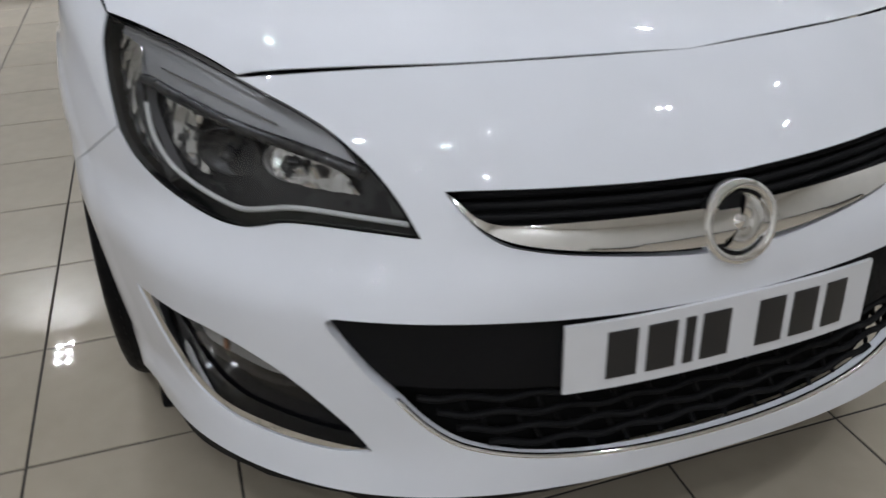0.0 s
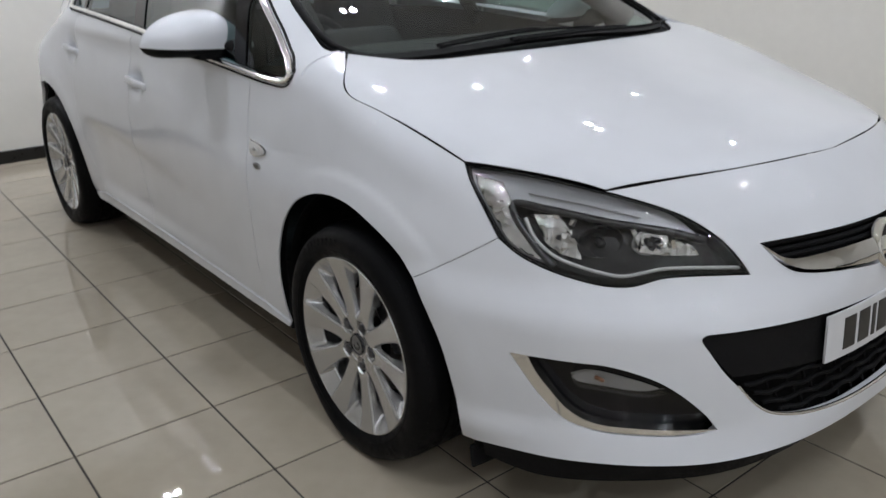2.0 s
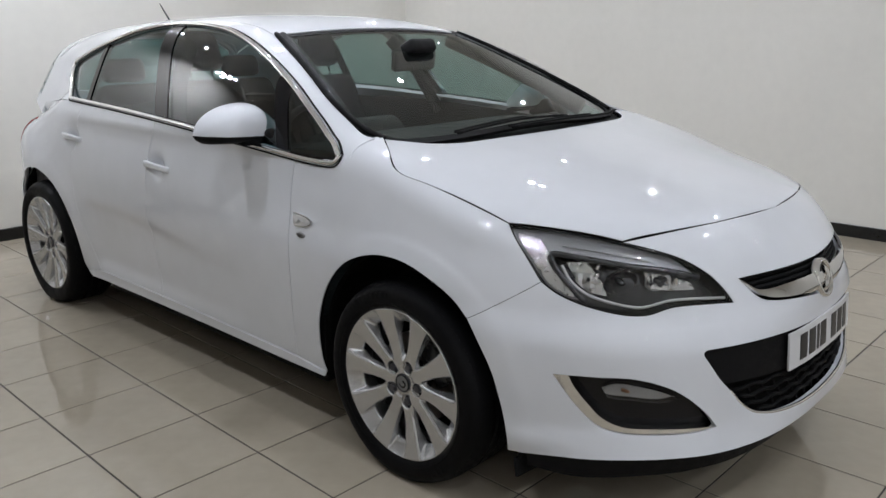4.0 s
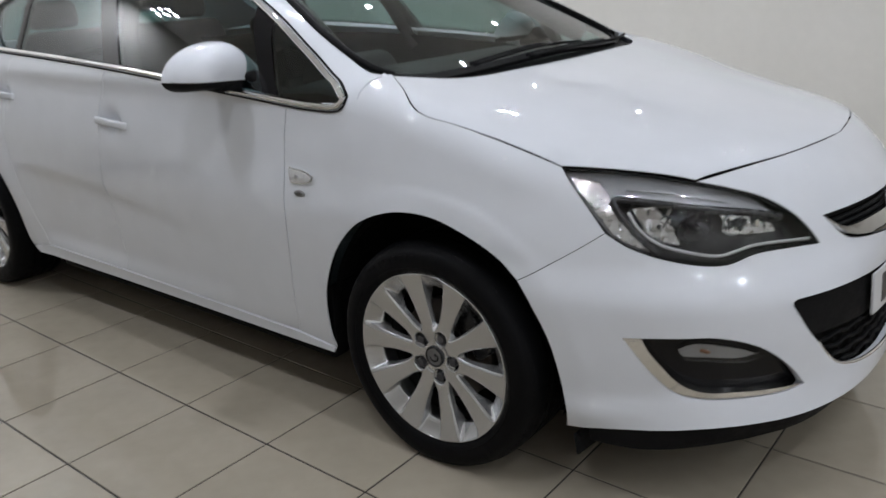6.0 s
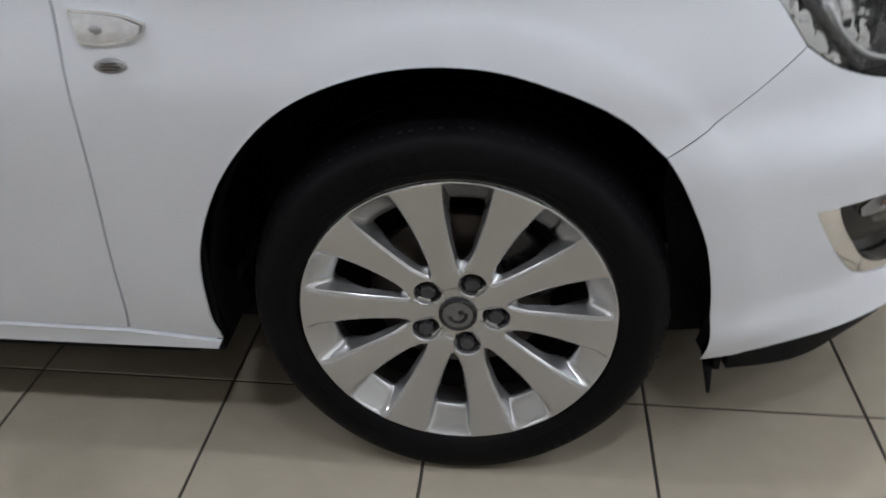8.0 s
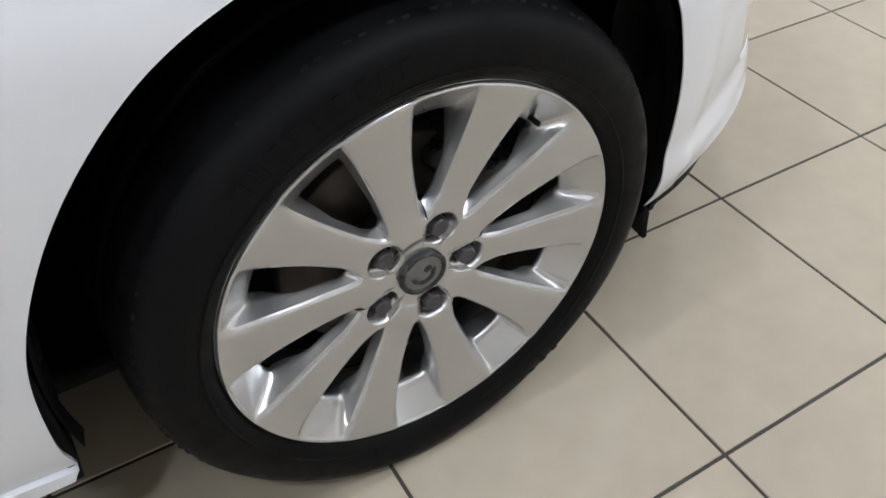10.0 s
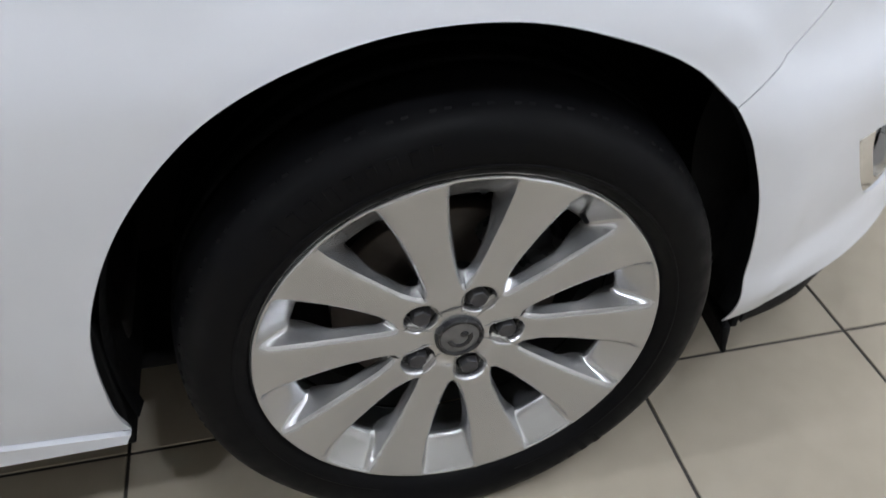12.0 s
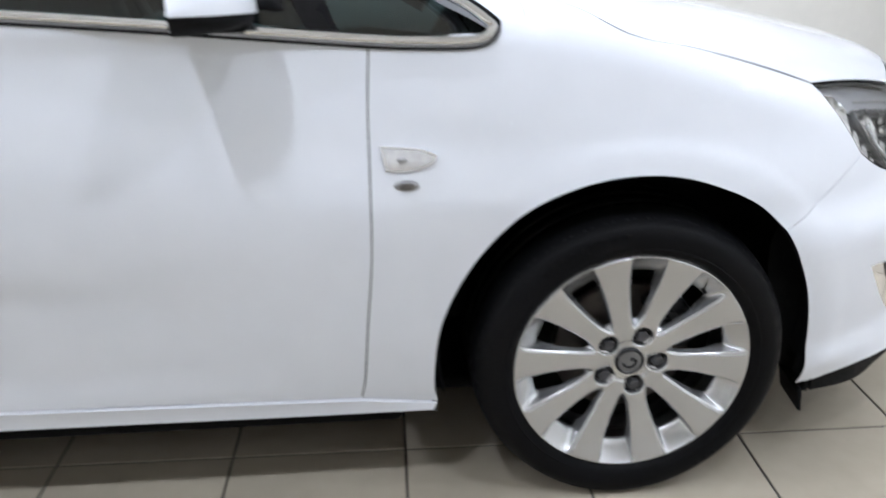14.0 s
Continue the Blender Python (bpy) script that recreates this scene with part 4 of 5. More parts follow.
# upper grille: black slats behind a chrome bar with a round badge
grille = put_part("upper_grille", sheet("upper_grille", [grille_hole], NOSE_MAP, body_f, SHADE, inset=-.015, flange=0, off=-.05), car, "black upper grille with a chrome bar")
for dz in (.0, .016, .032, .048):
    line = [(-.375 + dz * .3, -.855, .727 - dz), (-.24, -.892, .728 - dz), (-.12, -.912, .726 - dz), (0, -.92, .724 - dz)]
    path = catmull(line + mirrored(line)[1:], .03)
    put_part("slat", tube("slat", on_body(path, -.018), .0045, BLACK, 6, 1.4), grille)
BAR_TOP = [(-.389, -.85, .7335), (-.377, -.858, .7235), (-.358, -.87, .7065), (-.335, -.885, .6985), (-.30, -.898, .6965), (-.245, -.912, .6970), (-.12, -.93, .696), (0, -.938, .694)]
BAR_LOW = [(0, -.955, .645), (-.094, -.953, .648), (-.175, -.94, .656), (-.25, -.922, .664), (-.30, -.907, .672), (-.333, -.892, .682), (-.358, -.876, .697), (-.376, -.862, .716), (-.389, -.85, .7335)]
bar_loop = loop_of(BAR_TOP, mirrored(BAR_TOP), mirrored(BAR_LOW), BAR_LOW)


def bulged(x, y, z):
    """The bonnet's form with a rounded swell for the chrome bar."""
    mid = .674 + .12 * x * x
    return body_f(x, y, z) - .010 * np.maximum(0, 1 - ((z - mid) / .036) ** 2)


put_part("chrome_bar", sheet("chrome_bar", [bar_loop], NOSE_MAP, bulged, CHROME, gap=.008, inset=0, flange=.012), grille, "polished chrome bar")
badge_at = pose(0, -.951, .670, -17)
for nm, prof, mat in (("badge_ring", [(.0605, .012), (.0605, -.004), (.057, -.0095), (.051, -.0100), (.0465, -.0065), (.046, .004)], CHROME), ("badge_disc", [(0, -.004), (.04, -.003), (.0475, 0)], GLOSSBLACK)):
    put_part(nm, lathe(nm, prof, mat, 64, "y"), grille, "round chrome badge", badge_at)
put_part("badge_shape", lathe("badge_shape", [(.008, -.003), (.012, -.0085), (.034, -.0095), (.041, -.003)], CHROME, 40, "y", arc=.58), grille, "plain chrome emblem", badge_at @ pose(0, 0, 0, 0, 128, 0))
put_part("badge_boss", lathe("badge_boss", [(0, -.0095), (.009, -.0085), (.012, -.003)], CHROME, 24, "y"), grille, "", badge_at @ pose(-.004, 0, .002))

# lower intake: plain black panel with the number plate, ribbed mesh below, chrome strip at its foot
intake = put_part("lower_intake", sheet("lower_intake", [intake_hole], NOSE_MAP, body_f, SHADE, inset=-.035, flange=0, off=-.06), car, "black lower intake with a ribbed mesh")
PANEL_LOW = [(0, -.97, .452), (-.26, -.95, .450), (-.37, -.93, .456), (-.489, -.888, .46)]
PANEL_SIDE = [(-.489, -.888, .46), (-.518, -.872, .495), (-.546, -.857, .536), (-.560, -.845, .562)]
INNER_TOP = [(-.560, -.845, .562), (-.477, -.89, .568), (-.37, -.926, .567), (-.256, -.951, .563), (-.133, -.965, .558), (0, -.967, .554)]
put_part("plate_panel", sheet("plate_panel", [loop_of(INNER_TOP, mirrored(INNER_TOP), mirrored(PANEL_SIDE), mirrored(PANEL_LOW), PANEL_LOW, PANEL_SIDE)], NOSE_MAP, body_f, BLACK, inset=0, flange=.03, off=-.012), intake, "plain matt black panel")
for k, z in enumerate((.432, .402, .372, .345)):
    reach_x = .50 - .9 * (.46 - z) ** 1.0 * 1.15 if k < 3 else .36
    xs = np.linspace(-reach_x, reach_x, 61)
    wave = [(x, -.95, z + .004 * math.sin(x * 60 + k * math.pi)) for x in xs]
    put_part("rib", tube("rib", on_body(wave, -.020), .0065, BLACK, 6, .8), intake)
    n = 15
    for i in range(n):
        x = (i - (n - 1) / 2 + .5 * (k % 2)) * .058
        if abs(x) < reach_x - .03:
            a = on_body([(x, -.95, z), (x + .012, -.95, z - .028)], -.024)
            put_part("web", tube("web", a, .004, BLACK, 5), intake)
strip = INTAKE_LOW[:8]
path = catmull(list(reversed(mirrored(strip)))[::-1] + strip[1:], .02)
put_part("chrome_strip", tube("chrome_strip", on_body(path, -.004), .0048, CHROME, 8), intake, "thin chrome strip")

# number plate: characters as plain bars
def on_plate(x0, x1, z0, z1, name, mat, off, flange):
    """A sheet bent round the bumper between two heights."""
    low, high = [(x, -.96, z0) for x in (x0, (x0 + x1) / 2, x1)], [(x, -.96, z1) for x in (x1, (x0 + x1) / 2, x0)]
    return sheet(name, [loop_of(low, [low[-1], high[0]], high, [high[-1], low[0]], gap=.02)], NOSE_MAP, body_f, mat, gap=.03, inset=0, flange=flange, off=off)


plate = put_part("number_plate", on_plate(-.26, .26, .449, .560, "number_plate", PLATE, .006, .006), car, "white number plate with plain dark bars")
for x, w in ((-.174, .046), (-.113, .046), (-.069, .016), (-.026, .046), (.068, .046), (.129, .046), (.188, .040)):
    put_part("dark_bar", on_plate(x - w / 2, x + w / 2, .4665, .5425, "dark_bar", PLATEBLACK, .0075, .0015), plate)
for x in (-.125, .125):
    put_part("plate_screw", lathe("plate_screw", [(0, -.0035), (.005, -.003), (.006, .001)], PLATE, 14, "y"), plate, m=pose(x * .72, -.9765, .478))


# fog lamp surrounds
fog = sheet("fog_surround", [fog_hole], NOSE_MAP, body_f, GLOSSBLACK, inset=-.003, flange=0, off=-.032)
fogs = pair("fog_surround", fog, "black fog lamp recess with chrome edging")
FOG_IN = [(-.521, -.878, .3445), (-.576, -.842, .346), (-.66, -.771, .349), (-.715, -.702, .353), (-.748, -.655, .376), (-.772, -.618, .42), (-.792, -.592, .462), (-.801, -.573, .4985)]
pair("chrome_edge", sheet("chrome_edge", [loop_of(FOG_LOW, [(-.819, -.532, .496), (-.801, -.573, .4985)], FOG_IN[::-1])], NOSE_MAP, body_f, CHROME, gap=.01, inset=.0008, flange=.028, off=-.002), "polished chrome edge", fogs)
LENS_TOP = [(-.752, -.665, .458), (-.735, -.69, .472), (-.707, -.721, .473), (-.651, -.783, .454), (-.606, -.82, .430)]
LENS_LOW = [(-.606, -.82, .430), (-.648, -.785, .420), (-.704, -.723, .428), (-.742, -.676, .434), (-.752, -.665, .458)]
lens_loop = loop_of(LENS_TOP, LENS_LOW)
pair("lamp_bowl", sheet("lamp_bowl", [lens_loop], NOSE_MAP, body_f, LAMPGREY, gap=.012, inset=.003, flange=0, off=-.030), "grey lamp bowl", fogs)
pair("lamp_lens", sheet("lamp_lens", [lens_loop], NOSE_MAP, body_f, LENS, gap=.02, inset=0, flange=.012, off=-.014), "clear lamp lens", fogs)
bulb_at = on_body([(-.712, -.717, .452)], -.024)[0]
bm_bulb = lathe("amber_bulb", [(0, -.012), (.0035, -.010), (.005, -.004), (.005, .012)], AMBER, 16, "y")
for f_host, s in zip(fogs, (1, -1)):
    put_part("amber_bulb", bm_bulb, f_host, "small amber bulb", Matrix.Translation((bulb_at[0] * s, bulb_at[1], bulb_at[2])))

# headlamps
lamp_loop = loop_of(LAMP_BACK[::-1], LAMP_INNER, LAMP_LOW, LAMP_OUTER)
flat_lamp = NOSE_MAP[0](lamp_loop)
lamp_in = reach(body_f, *NOSE_MAP[1](shrunk(flat_lamp, .0042)))
lamps = pair("headlamp", sheet("headlamp", [lamp_loop, lamp_in], NOSE_MAP, body_f, GLOSSBLACK, gap=.02, inset=.0025, flange=.010, off=-.002), "headlamp with a black border and clear lens")
pair("lens", sheet("lens", [lamp_loop], NOSE_MAP, body_f, LENS, gap=.02, inset=.0025, flange=0, off=.0015), "clear curved lens", lamps)
DEEP = -.055
pair("housing", sheet("housing", [lamp_loop], NOSE_MAP, body_f, LAMPDARK, gap=.025, inset=.004, flange=0, off=DEEP), "dark lamp housing", lamps)
UP_LOW = [(-.487, -.783, .747), (-.55, -.725, .766), (-.64, -.635, .785), (-.715, -.54, .806), (-.752, -.475, .812)]
UP_OUT = [(-.752, -.475, .812), (-.758, -.49, .78), (-.748, -.545, .725), (-.735, -.585, .69)]
UP_END = [(-.735, -.585, .69), (-.765, -.54, .705), (-.787, -.495, .735), (-.790, -.43, .80), (-.786, -.38, .85), (-.776, -.36, .874)]
UP_TOP = [(-.776, -.36, .874), (-.695, -.485, .863), (-.615, -.608, .836), (-.555, -.685, .812), (-.52, -.73, .793), (-.487, -.783, .747)]
up_loop = loop_of(UP_LOW, UP_OUT, UP_END, UP_TOP)
pair("indicator_bowl", sheet("indicator_bowl", [up_loop], NOSE_MAP, body_f, LAMPGREY, gap=.016, inset=0, flange=.02, off=-.028), "silver ribbed indicator bowl", lamps)
edge_line = catmull(UP_LOW + UP_OUT[1:], .015)
pair("inner_frame", tube("inner_frame", on_body(edge_line, -.020), .009, LAMPDARK, 8), "dark inner frame", lamps)
GUIDE_LINE = [(-.748, -.505, .785), (-.744, -.53, .745), (-.728, -.575, .712), (-.70, -.63, .694), (-.665, -.68, .682), (-.643, -.704, .680), (-.615, -.73, .688), (-.585, -.755, .696), (-.54, -.787, .697), (-.46, -.838, .692), (-.443, -.848, .690)]
pair("light_strip", tube("light_strip", on_body(catmull(GUIDE_LINE, .012), -.014), .0042, GUIDE, 8), "white light strip", lamps)
# main and inner reflector bowls, with bright facets round the bulbs
for (x, y, z), r, deep, mat in (((-.655, -.645, .742), .050, .020, LAMPDARK), ((-.578, -.715, .742), .038, .018, LAMPGREY)):
    p = on_body([(x, y, z)], -.034)[0]
    bowl = lathe("lamp_bowl", [(r * 1.02, .004), (r, .001), (r * .93, deep * .45), (r * .75, deep * .85), (r * .4, deep * 1.1), (0, deep * 1.15)], mat, 40, "y")
    cap = lathe("bulb_cap", [(.011, deep), (.010, -.006), (.006, -.012), (0, -.013)], LAMPDARK, 20, "y")
    for host, s in zip(lamps, (1, -1)):
        turn = Matrix.Translation((p[0] * s, p[1], p[2])) @ pose(0, 0, 0, 8, 0, -32 * s) @ Matrix.Diagonal((1, 1, .8, 1))
        put_part("lamp_bowl", bowl, host, "silvered lamp bowl", turn)
        put_part("bulb_cap", cap, host, "dark bulb cap", turn)
def fluted(x, y, z):
    """The lamp's form with upright hollow flutes pressed into it."""
    return body_f(x, y, z) + .007 * np.abs(np.sin(70 * (np.abs(x) + y))) + .003 * np.abs(np.sin(95 * z))


PATCH_A = [(-.738, -.528, .795), (-.705, -.575, .798), (-.700, -.606, .765), (-.690, -.625, .725), (-.693, -.632, .706), (-.722, -.590, .716), (-.738, -.563, .740)]
PATCH_B = [(-.606, -.690, .775), (-.553, -.731, .772), (-.508, -.785, .735), (-.500, -.800, .716), (-.566, -.752, .718), (-.604, -.718, .726)]
for pts in (PATCH_A, PATCH_B):
    edges = [[pts[i], pts[(i + 1) % len(pts)]] for i in range(len(pts))]
    pair("reflector", sheet("reflector", [loop_of(*edges)], NOSE_MAP, fluted, LAMPCHROME, gap=.006, inset=0, flange=.018, off=-.030), "bright chromed reflector", lamps)
rng = random.Random(4)
for cx, cy, cz, n in ((-.705, -.585, .768, 6), (-.562, -.740, .752, 7)):
    for i in range(n):
        u, v = rng.uniform(-.026, .026), rng.uniform(-.018, .018)
        p = on_body([(cx + u * .75, cy - u * .66, cz + v + .25 * u)], -.024 - .008 * rng.random())[0]
        chip = block("facet", (rng.uniform(.007, .018), .007, rng.uniform(.009, .024)), LAMPCHROME if i % 3 else LAMPDARK, .0015)
        tilt, lean, swing = rng.uniform(-25, 25), rng.uniform(-30, 30), -38 + rng.uniform(-25, 25)
        for host, s in zip(lamps, (1, -1)):
            put_part("facet", chip, host, "", Matrix.Translation((p[0] * s, p[1], p[2])) @ pose(0, 0, 0, tilt, lean * s, swing * s))
# small silvered cushions at the outer end of the indicator
def cushioned(x, y, z):
    return body_f(x, y, z) + .0045 * np.abs(np.sin(190 * (z + .35 * y))) * np.abs(np.sin(150 * (y - .25 * z)))


CUSHION = [[(-.776, -.37, .866), (-.742, -.43, .852)], [(-.742, -.43, .852), (-.750, -.468, .815), (-.757, -.488, .782), (-.750, -.538, .730), (-.742, -.572, .698)], [(-.742, -.572, .698), (-.765, -.54, .705), (-.787, -.495, .735), (-.790, -.43, .80), (-.786, -.385, .845), (-.776, -.37, .866)]]
pair("cushion_reflector", sheet("cushion_reflector", [loop_of(*CUSHION)], NOSE_MAP, cushioned, LAMPCHROME, gap=.005, inset=.003, flange=.006, off=-.020), "silvered cushion reflector", lamps)
streak = [(-.73, -.50, .835), (-.66, -.60, .818), (-.585, -.69, .794)]
pair("streak", tube("streak", on_body(catmull(streak, .02), -.023), .0016, LAMPCHROME, 6), "bright edge line", lamps)

# ---- side details ----
# door handles with finger hollows
for host_pair, (y, z) in zip((front_doors, rear_doors), HANDLES):
    p = reach(body_f, *SIDE_MAP[1](np.array([[y - .10, z], [y + .10, z]]))).mean(0)
    bar = block("handle", (.018, .200, .027), PAINT, .0085, at=(p[0] - .022, y, z), segments=4)
    for v in bar.vertices:
        bend = (abs(v.co.y - y) / .100) ** 4
        v.co.x += .026 * bend
        v.co.z += .05 * (v.co.y - y)
    pair("handle", bar, "white door handle", host_pair)

# side repeater and the small emblem under it
REP = [(-.88, .508, .812), (-.885, .44, .806), (-.89, .405, .794)]
REP2 = [(-.89, .405, .794), (-.89, .415, .777), (-.89, .46, .766), (-.89, .499, .767)]
rep_loop = loop_of(REP, REP2, [(-.89, .499, .767), (-.88, .508, .812)], gap=.006)
repeaters = pair("side_repeater", sheet("side_repeater", [rep_loop], SIDE_MAP, body_f, CHROME, gap=.008, inset=0, flange=.006, off=.004), "chrome-edged clear side repeater")
rep_in = reach(body_f, *SIDE_MAP[1](shrunk(SIDE_MAP[0](rep_loop), .0035)))
pair("repeater_lens", sheet("repeater_lens", [rep_in], SIDE_MAP, lambda x, y, z: body_f(x, y, z) - .0045 * np.maximum(0, 1 - ((z - .789) / .024) ** 2), REPEATER, gap=.008, inset=0, flange=.003, off=.0055), "clear lens", repeaters)
bulb_spot = reach(body_f, *SIDE_MAP[1](np.array([[.470, .787]])))[0]
for host, s in zip(repeaters, (1, -1)):
    put_part("repeater_bulb", lathe("repeater_bulb", [(0, -.0125), (.004, -.0120), (.0065, -.0095), (.007, -.004)], LAMPGREY, 20), host, "small grey bulb", Matrix.Translation((bulb_spot[0] * s, bulb_spot[1], bulb_spot[2])) @ Matrix.Diagonal((s, 1.5, 1, 1)))
em = reach(body_f, *SIDE_MAP[1](np.array([[.462, .738]])))[0]
for s in (1, -1):
    e_plate = put_part("wing_emblem", lathe("wing_emblem", [(.0, -.0035), (.019, -.0035), (.0232, -.002), (.0238, .004)], LAMPGREY, 32), car, "small grey oval emblem", Matrix.Translation((em[0] * s, em[1], em[2])) @ Matrix.Diagonal((s, 1, .43, 1)))
    for k in range(3):
        put_part("emblem_bar", block("emblem_bar", (.002, .029 - .007 * abs(k - 1), .0040), STEEL, .0005), e_plate, m=pose(-.0045, 0, (k - 1) * .011))


# door mirrors
def dome(name, height, floor, mat, depth=.085, back=.045, level=False):
    """A lofted cap on a flat base line: rounded at its outer end, drawn out to a blunt lip at the inner end; level: of even height all along."""
    ns, na = 30, 18
    verts, faces = [], []
    for i in range(ns + 1):
        s = i / ns
        rise = min(1, s / .62)
        lift = (rise * (2 - rise)) ** .52 * (1 - .82 * max(0, (s - .62) / .38) ** 1.12)
        if level:
            lift = min(1, s / .12) ** .5
        wide = (min(1, s / .30) * (2 - min(1, s / .30))) ** .5 * (1 - .45 * max(0, (s - .6) / .4) ** 2)
        lift, wide = max(lift * (.3 if i == ns else 1), .02), wide * (.5 if i == ns else 1)
        x = -.120 + .302 * s
        for j in range(na + 1):
            a = math.pi * .5 * j / na
            verts.append((x, back - (back + depth) * wide * math.cos(a) ** .75 - .0, floor + height * lift * math.sin(a) ** .85))
    for i in range(ns):
        for j in range(na):
            k = i * (na + 1) + j
            faces.append((k, k + na + 1, k + na + 2, k + 1))
    return mesh_of(name, verts, faces, mat)


shell_me = dome("mirror_shell", .112, .0, PAINT)
base_me = dome("mirror_base", -.030, -.001, BLACK, .080, level=True)
glass_me = lathe("mirror_glass", [(0, 0), (.9, 0), (1.0, .004)], MIRROR, 40, "y")
rim_me = lathe("mirror_rim", [(1.0, -.01), (1.06, .0), (1.02, .006), (.98, .004)], BLACK, 40, "y")
stem = block("mirror_stem", (.15, .085, .045), BLACK, .014, taper=(.9, .8))
foot = block("mirror_foot", (.05, .15, .07), BLACK, .014, taper=(.7, .5))
for host, s in zip(front_doors, (1, -1)):
    at = Matrix.Translation((-.924 * s, .785, 1.055)) @ pose(0, 0, 0, 0, 4 * s, 8 * s) @ Matrix.Diagonal((1.20 * s, 1, 1, 1))
    put_part("mirror_shell", shell_me, host, "white door mirror shell", at)
    put_part("mirror_base", base_me, host, "black underside of the mirror", at)
    put_part("mirror_glass", glass_me, host, "silver mirror glass", at @ Matrix.Translation((.020, .046, .045)) @ Matrix.Diagonal((.076, 1, .036, 1)))
    put_part("mirror_rim", rim_me, host, "black mirror rim", at @ Matrix.Translation((.020, .042, .045)) @ Matrix.Diagonal((.081, 1, .040, 1)))
    put_part("mirror_stem", stem, host, "black mirror stem", Matrix.Translation((-.862 * s, .755, 1.043)))
    put_part("mirror_foot", foot, host, "black mirror foot", Matrix.Translation((-.822 * s, .71, 1.040)) @ pose(0, 0, 0, -12, -26 * s, 0))

# wipers
for pts in (((.17, .120), (-.08, .135), (-.30, .130), (-.47, .126)), ((.60, .16), (.40, .105), (.10, .092), (-.22, .088))):
    line = catmull([(x, y, 1.06) for x, y in pts], .03)
    line = reach(lambda x, y, z: joint_f(x, y, z) - .010, *TOP_MAP[1](TOP_MAP[0](line)))
    arm = put_part("wiper", tube("wiper", line, .006, BLACK, 6, .8), car, "black windscreen wiper")
    put_part("wiper_blade", tube("wiper_blade", line[len(line) // 3:] + (0, .014, .003), .0045, BLACK, 6, 1.3), arm)

# roof aerial, arch deflectors
put_part("aerial", tube("aerial", [(0, 2.75, 1.40), (0, 2.79, 1.44), (0, 2.93, 1.58)], [.010, .006, .003], BLACK, 8), car, "short black roof aerial")
flap = block("deflector", (.12, .014, .060), BLACK, .006, taper=(1.0, .5))
for s in (-1, 1):
    put_part("deflector", flap, car, "black plastic arch deflector", pose(s * .775, -.428, .172, 172, 0, 6 * s))

# ---- interior ----
put_part("cabin_floor", block("cabin_floor", (1.5, 2.7, .04), TRIM, .01), car, "dark cabin floor", Matrix.Translation((0, 1.75, .30)))


def half_trim():
    return sheet("door_trim", [loop_of([(-.8, .45, .35), (-.8, 1.6, .35), (-.8, 2.9, .35)], [(-.8, 2.9, .35), (-.8, 2.95, 1.05)], [(-.8, 2.95, 1.05), belt(2.2, -.02), belt(1.2, -.02), (-.8, .4, .965)], [(-.8, .4, .965), (-.8, .45, .35)])], SIDE_MAP, lambda x, y, z: body_f(x, y, z) + .06, TRIM, gap=.06, flange=0)


pair("door_trim", half_trim(), "dark inner door trim")
dash_prof = [(.30, 1.03), (.42, 1.045), (.60, 1.035), (.74, 1.00), (.82, .94), (.84, .86), (.80, .70), (.72, .55)]
verts = [(x, y + .10 * (abs(x) / .7) ** 2, z - .04 * (abs(x) / .7) ** 4) for x in np.linspace(-.72, .72, 25) for y, z in dash_prof]
n = len(dash_prof)
put_part("dashboard", mesh_of("dashboard", verts, [(i * n + j, (i + 1) * n + j, (i + 1) * n + j + 1, i * n + j + 1) for i in range(24) for j in range(n - 1)], TRIM), car, "dark textured dashboard")
put_part("instrument_hood", block("instrument_hood", (.34, .22, .09), TRIM, .035, segments=4, taper=(.85, .7)), car, "", pose(-.36, .74, 1.03, -8))
wheel_ring = [(.185 * math.cos(a), 0, .185 * math.sin(a)) for a in np.linspace(0, 2 * math.pi, 41)]
steer = put_part("steering_wheel", tube("steering_wheel", wheel_ring, .015, TRIM, 8), car, "dark steering wheel", pose(-.36, 1.0, .93, -24))
put_part("steering_boss", block("steering_boss", (.15, .05, .12), TRIM, .02, segments=3), steer)
for a in (-8, 188, 270):
    put_part("steering_spoke", block("steering_spoke", (.13, .02, .035), TRIM, .006), steer, m=Matrix.Rotation(radians(a), 4, "Y") @ Matrix.Translation((.115, 0, 0)))


def cushion(name, size, mat, bulge=.25, bevel=.05):
    return block(name, size, mat, bevel, segments=4, taper=(1 - bulge * .4, 1 - bulge * .3))


for x in (-.37, .37):
    seat = put_part("front_seat", cushion("front_seat", (.50, .52, .16), FABRIC), car, "black fabric front seat", pose(x, 1.50, .52))
    put_part("seat_back", cushion("seat_back", (.48, .14, .62), FABRIC, .45), seat, m=pose(0, .30, .36, -18))
    put_part("headrest", block("headrest", (.25, .10, .19), FABRIC, .045, segments=4, taper=(.88, .8)), seat, m=pose(0, .425, .80, -12))
    for dx in (-.06, .06):
        put_part("headrest_post", tube("headrest_post", [(dx, .385, .62), (dx, .415, .74)], .006, CHROME, 8), seat)
bench = put_part("rear_bench", cushion("rear_bench", (1.28, .5, .16), FABRIC), car, "black fabric rear bench", pose(0, 2.30, .53))
put_part("bench_back", cushion("bench_back", (1.26, .14, .56), FABRIC, .3), bench, m=pose(0, .28, .34, -22))
for x in (-.38, .38):
    put_part("headrest", block("headrest", (.25, .09, .13), FABRIC, .04, segments=4), bench, m=pose(x, .41, .68, -14))
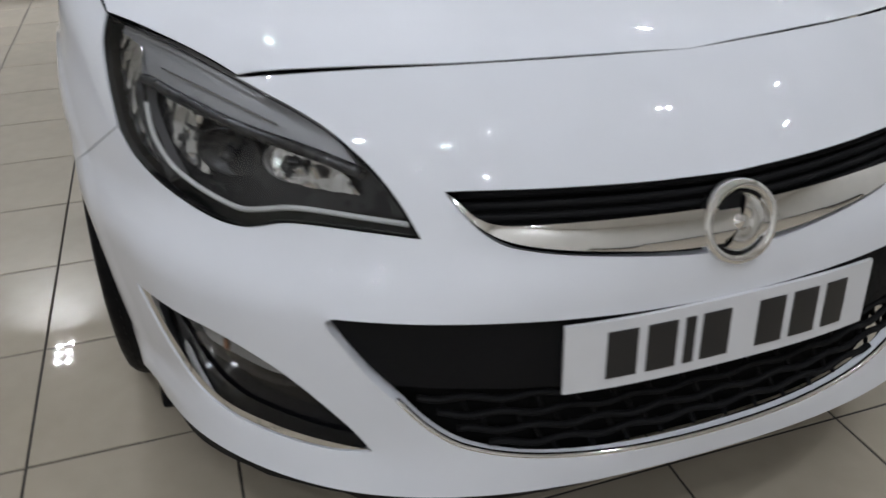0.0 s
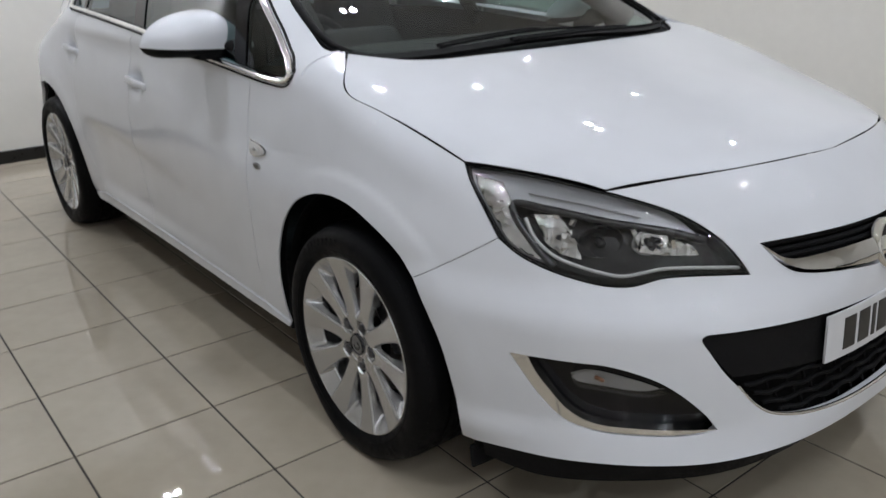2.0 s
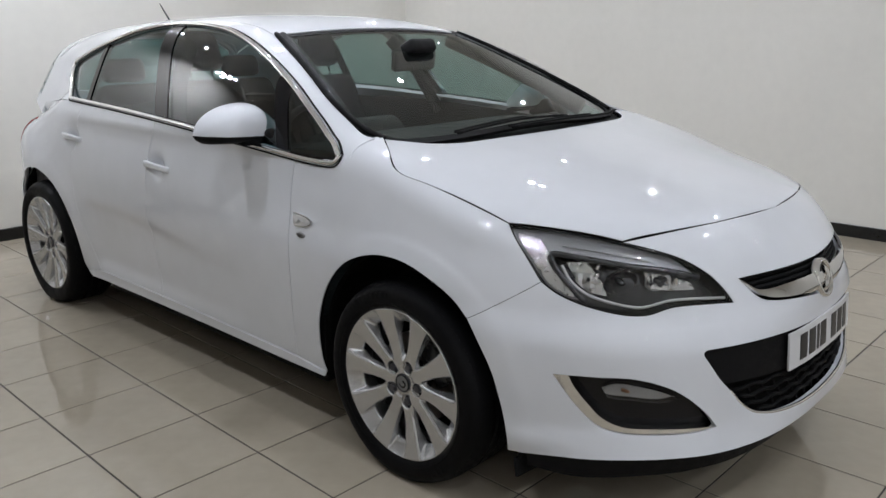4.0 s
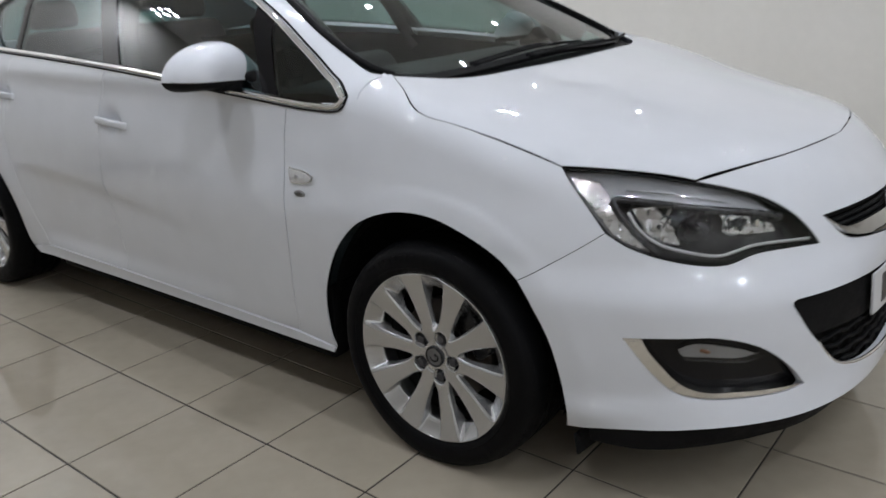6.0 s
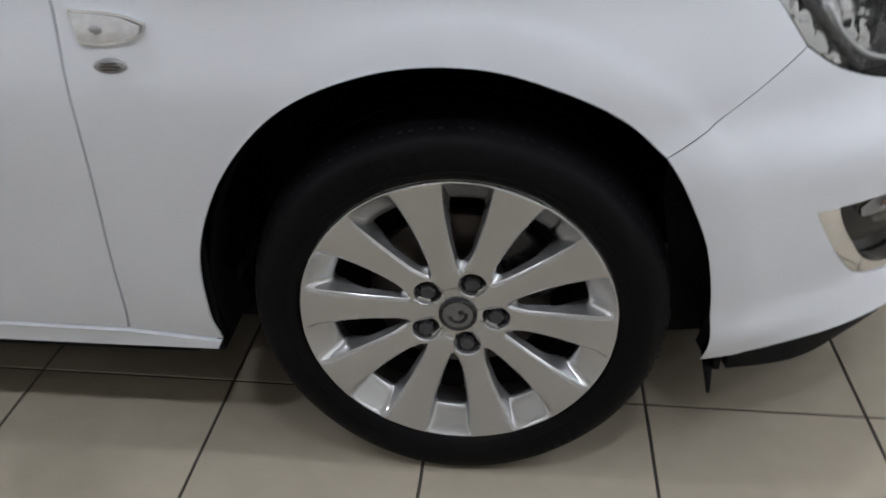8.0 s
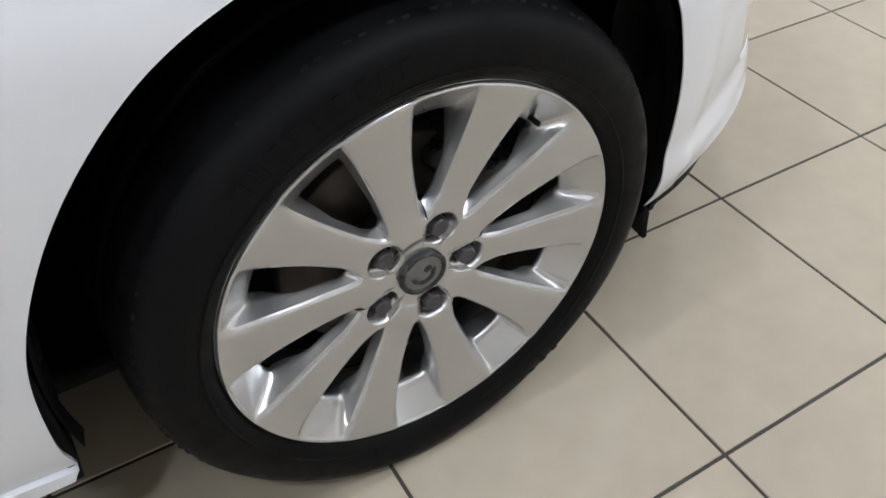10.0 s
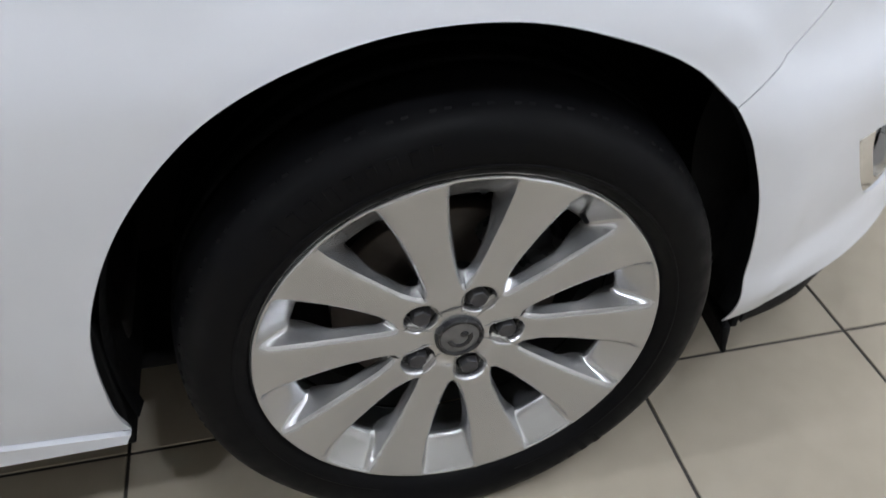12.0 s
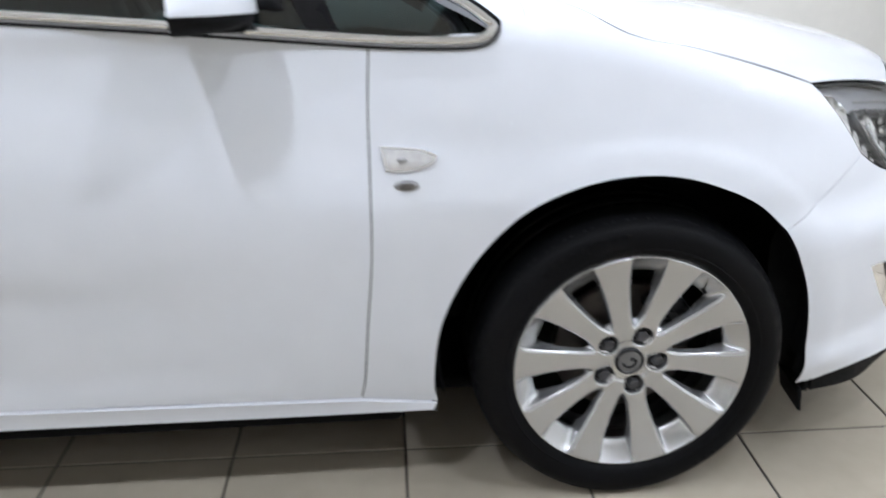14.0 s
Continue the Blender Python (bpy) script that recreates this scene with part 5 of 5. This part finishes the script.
put_part("parcel_shelf", block("parcel_shelf", (1.1, .45, .02), TRIM, .006), car, "dark parcel shelf", pose(0, 2.90, 1.03))
put_part("rear_view_mirror", block("rear_view_mirror", (.29, .035, .085), TRIM, .018, segments=3), car, "dark interior mirror", pose(0, .80, 1.285, 8, 0, 8))
put_part("mirror_mount", block("mirror_mount", (.15, .15, .06), TRIM, .02, segments=3), car, "", pose(0, .80, 1.325, -25))
head_loop = loop_of([(-.50, 1.06, 1.38), (0, 1.04, 1.39), (.50, 1.06, 1.38)], [(.50, 1.06, 1.38), (.53, 1.8, 1.4), (.53, 2.7, 1.33)], [(.53, 2.7, 1.33), (0, 2.85, 1.33), (-.53, 2.7, 1.33)], [(-.53, 2.7, 1.33), (-.53, 1.8, 1.4), (-.50, 1.06, 1.38)])
put_part("roof_lining", sheet("roof_lining", [head_loop], TOP_MAP, lambda x, y, z: cabin_f(x, y, z) + .03, LINING, gap=.08, flange=0), car, "pale grey roof lining")
# seat belts and pillar trims
pair("pillar_trim", tube("pillar_trim", [(-.80, 1.40, .98), (-.72, 1.50, 1.2), (-.60, 1.58, 1.37)], .04, TRIM, 8, .4), "dark inner pillar trim")
pair("screen_pillar_trim", tube("screen_pillar_trim", [(-.70, .40, 1.06), (-.64, .62, 1.18), (-.56, .86, 1.29), (-.50, 1.05, 1.37)], .042, TRIM, 8), "dark inner pillar trim")

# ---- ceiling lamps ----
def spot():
    ob = thing("ceiling_spot", "white twin recessed ceiling spotlight, both bulbs lit, some copies unseen fill", "ceiling light", group="ceiling spotlights")
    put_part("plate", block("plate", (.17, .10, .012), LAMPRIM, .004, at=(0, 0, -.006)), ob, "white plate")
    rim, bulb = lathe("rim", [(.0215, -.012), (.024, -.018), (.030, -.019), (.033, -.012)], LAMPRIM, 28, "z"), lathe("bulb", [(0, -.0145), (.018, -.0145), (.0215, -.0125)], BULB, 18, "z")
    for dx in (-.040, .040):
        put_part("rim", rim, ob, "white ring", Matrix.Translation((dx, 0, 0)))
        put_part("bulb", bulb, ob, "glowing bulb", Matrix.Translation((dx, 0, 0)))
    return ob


def single_spot():
    ob = thing("ceiling_spot", "white round recessed ceiling spotlight, its bulb lit", "ceiling light", group="ceiling spotlights")
    put_part("rim", lathe("rim", [(.0215, -.010), (.024, -.015), (.036, -.014), (.043, -.004), (.043, .0)], LAMPRIM, 32, "z"), ob, "white ring")
    put_part("bulb", lathe("bulb", [(0, -.0115), (.018, -.0115), (.0215, -.0095)], BULB, 18, "z"), ob, "glowing bulb")
    return ob


first_spot = spot()
# some, mostly towards the south wall, are unseen fill to brighten car and floor
spots_and_fill = [(-1.95, 4.05, 0), (-.92, 3.45, 0), (-.30, 3.85, 0), (.50, 4.22, 0), (1.10, 4.24, 0), (2.6, 3.6, 0), (.2, 2.0, 0), (1.45, .85, 90), (-.92, .85, 90), (1.1, -1.65, 0),
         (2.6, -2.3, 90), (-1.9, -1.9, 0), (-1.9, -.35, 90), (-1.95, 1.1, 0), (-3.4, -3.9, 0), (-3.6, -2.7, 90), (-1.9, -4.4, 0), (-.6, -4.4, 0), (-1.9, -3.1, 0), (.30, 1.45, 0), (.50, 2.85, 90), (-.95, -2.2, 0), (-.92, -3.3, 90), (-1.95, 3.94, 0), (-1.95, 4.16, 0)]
first_spot.matrix_basis = pose(*spots_and_fill[0][:2], CEIL, 0, 0, spots_and_fill[0][2])
for x, y, a in spots_and_fill[1:]:
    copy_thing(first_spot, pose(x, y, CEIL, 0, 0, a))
lone_spot = single_spot()
lone = [(2.86, 1.55), (2.88, .66), (2.62, 2.5), (1.22, 1.58), (2.42, -.37), (1.98, -.39), (2.1, -1.45), (-.40, -1.9)]
lone_spot.matrix_basis = pose(*lone[0], CEIL)
for x, y in lone[1:]:
    copy_thing(lone_spot, pose(x, y, CEIL))

# ---- floor: a grout bed with single tiles, laid a little askew to the car ----
P, LAY = .4125, Matrix.Translation((-.7105, .062, 0)) @ Matrix.Rotation(-.0125, 4, "Z")
ground = new("floor", block("floor", (WX1 - WX0 + 2 * T, WY1 - WY0 + 2 * T, .1), GROUT, 0))
ground.location = ((WX0 + WX1) / 2, (WY0 + WY1) / 2, -.0525)
tagged(ground, "beige glossy porcelain tile floor with dark joints", "floor", kind="structure")
tile_me = block("tile", (P - .0056, P - .0056, .008), TILE, .0012, segments=1)
cells = []
for i in range(-11, 12):
    for j in range(-14, 13):
        m = LAY @ Matrix.Translation(((i + .5) * P, (j + .5) * P, -.004))
        x, y = m.translation[:2]
        if WX0 - .3 < x < WX1 + .3 and WY0 - .3 < y < WY1 + .3:
            cells.append((math.hypot(x + .9, y - .3), m))
cells.sort(key=lambda c: c[0])
for d, m in cells[:280]:
    t = new("tile", tile_me)
    t.parent = ground
    t.matrix_parent_inverse = Matrix.Translation(ground.location).inverted()
    t.matrix_basis = m
bm = bmesh.new()
for d, m in cells[280:]:
    bmesh.ops.create_cube(bm, size=1, matrix=m @ Matrix.Diagonal((P - .0056, P - .0056, .008, 1)))
for place, out in (((WX0 - .05, 0, 0), (-1, 0, 0)), ((WX1 + .05, 0, 0), (1, 0, 0)), ((0, WY0 - .05, 0), (0, -1, 0)), ((0, WY1 + .05, 0), (0, 1, 0))):
    bmesh.ops.bisect_plane(bm, geom=bm.verts[:] + bm.edges[:] + bm.faces[:], plane_co=place, plane_no=out, clear_outer=True)
me = bpy.data.meshes.new("far_tiles")
bm.to_mesh(me)
bm.free()
me.materials.append(TILE)
far = new("far_tiles", me)
far.parent = ground
far.matrix_parent_inverse = Matrix.Translation(ground.location).inverted()
tagged(far, kind="stuff")
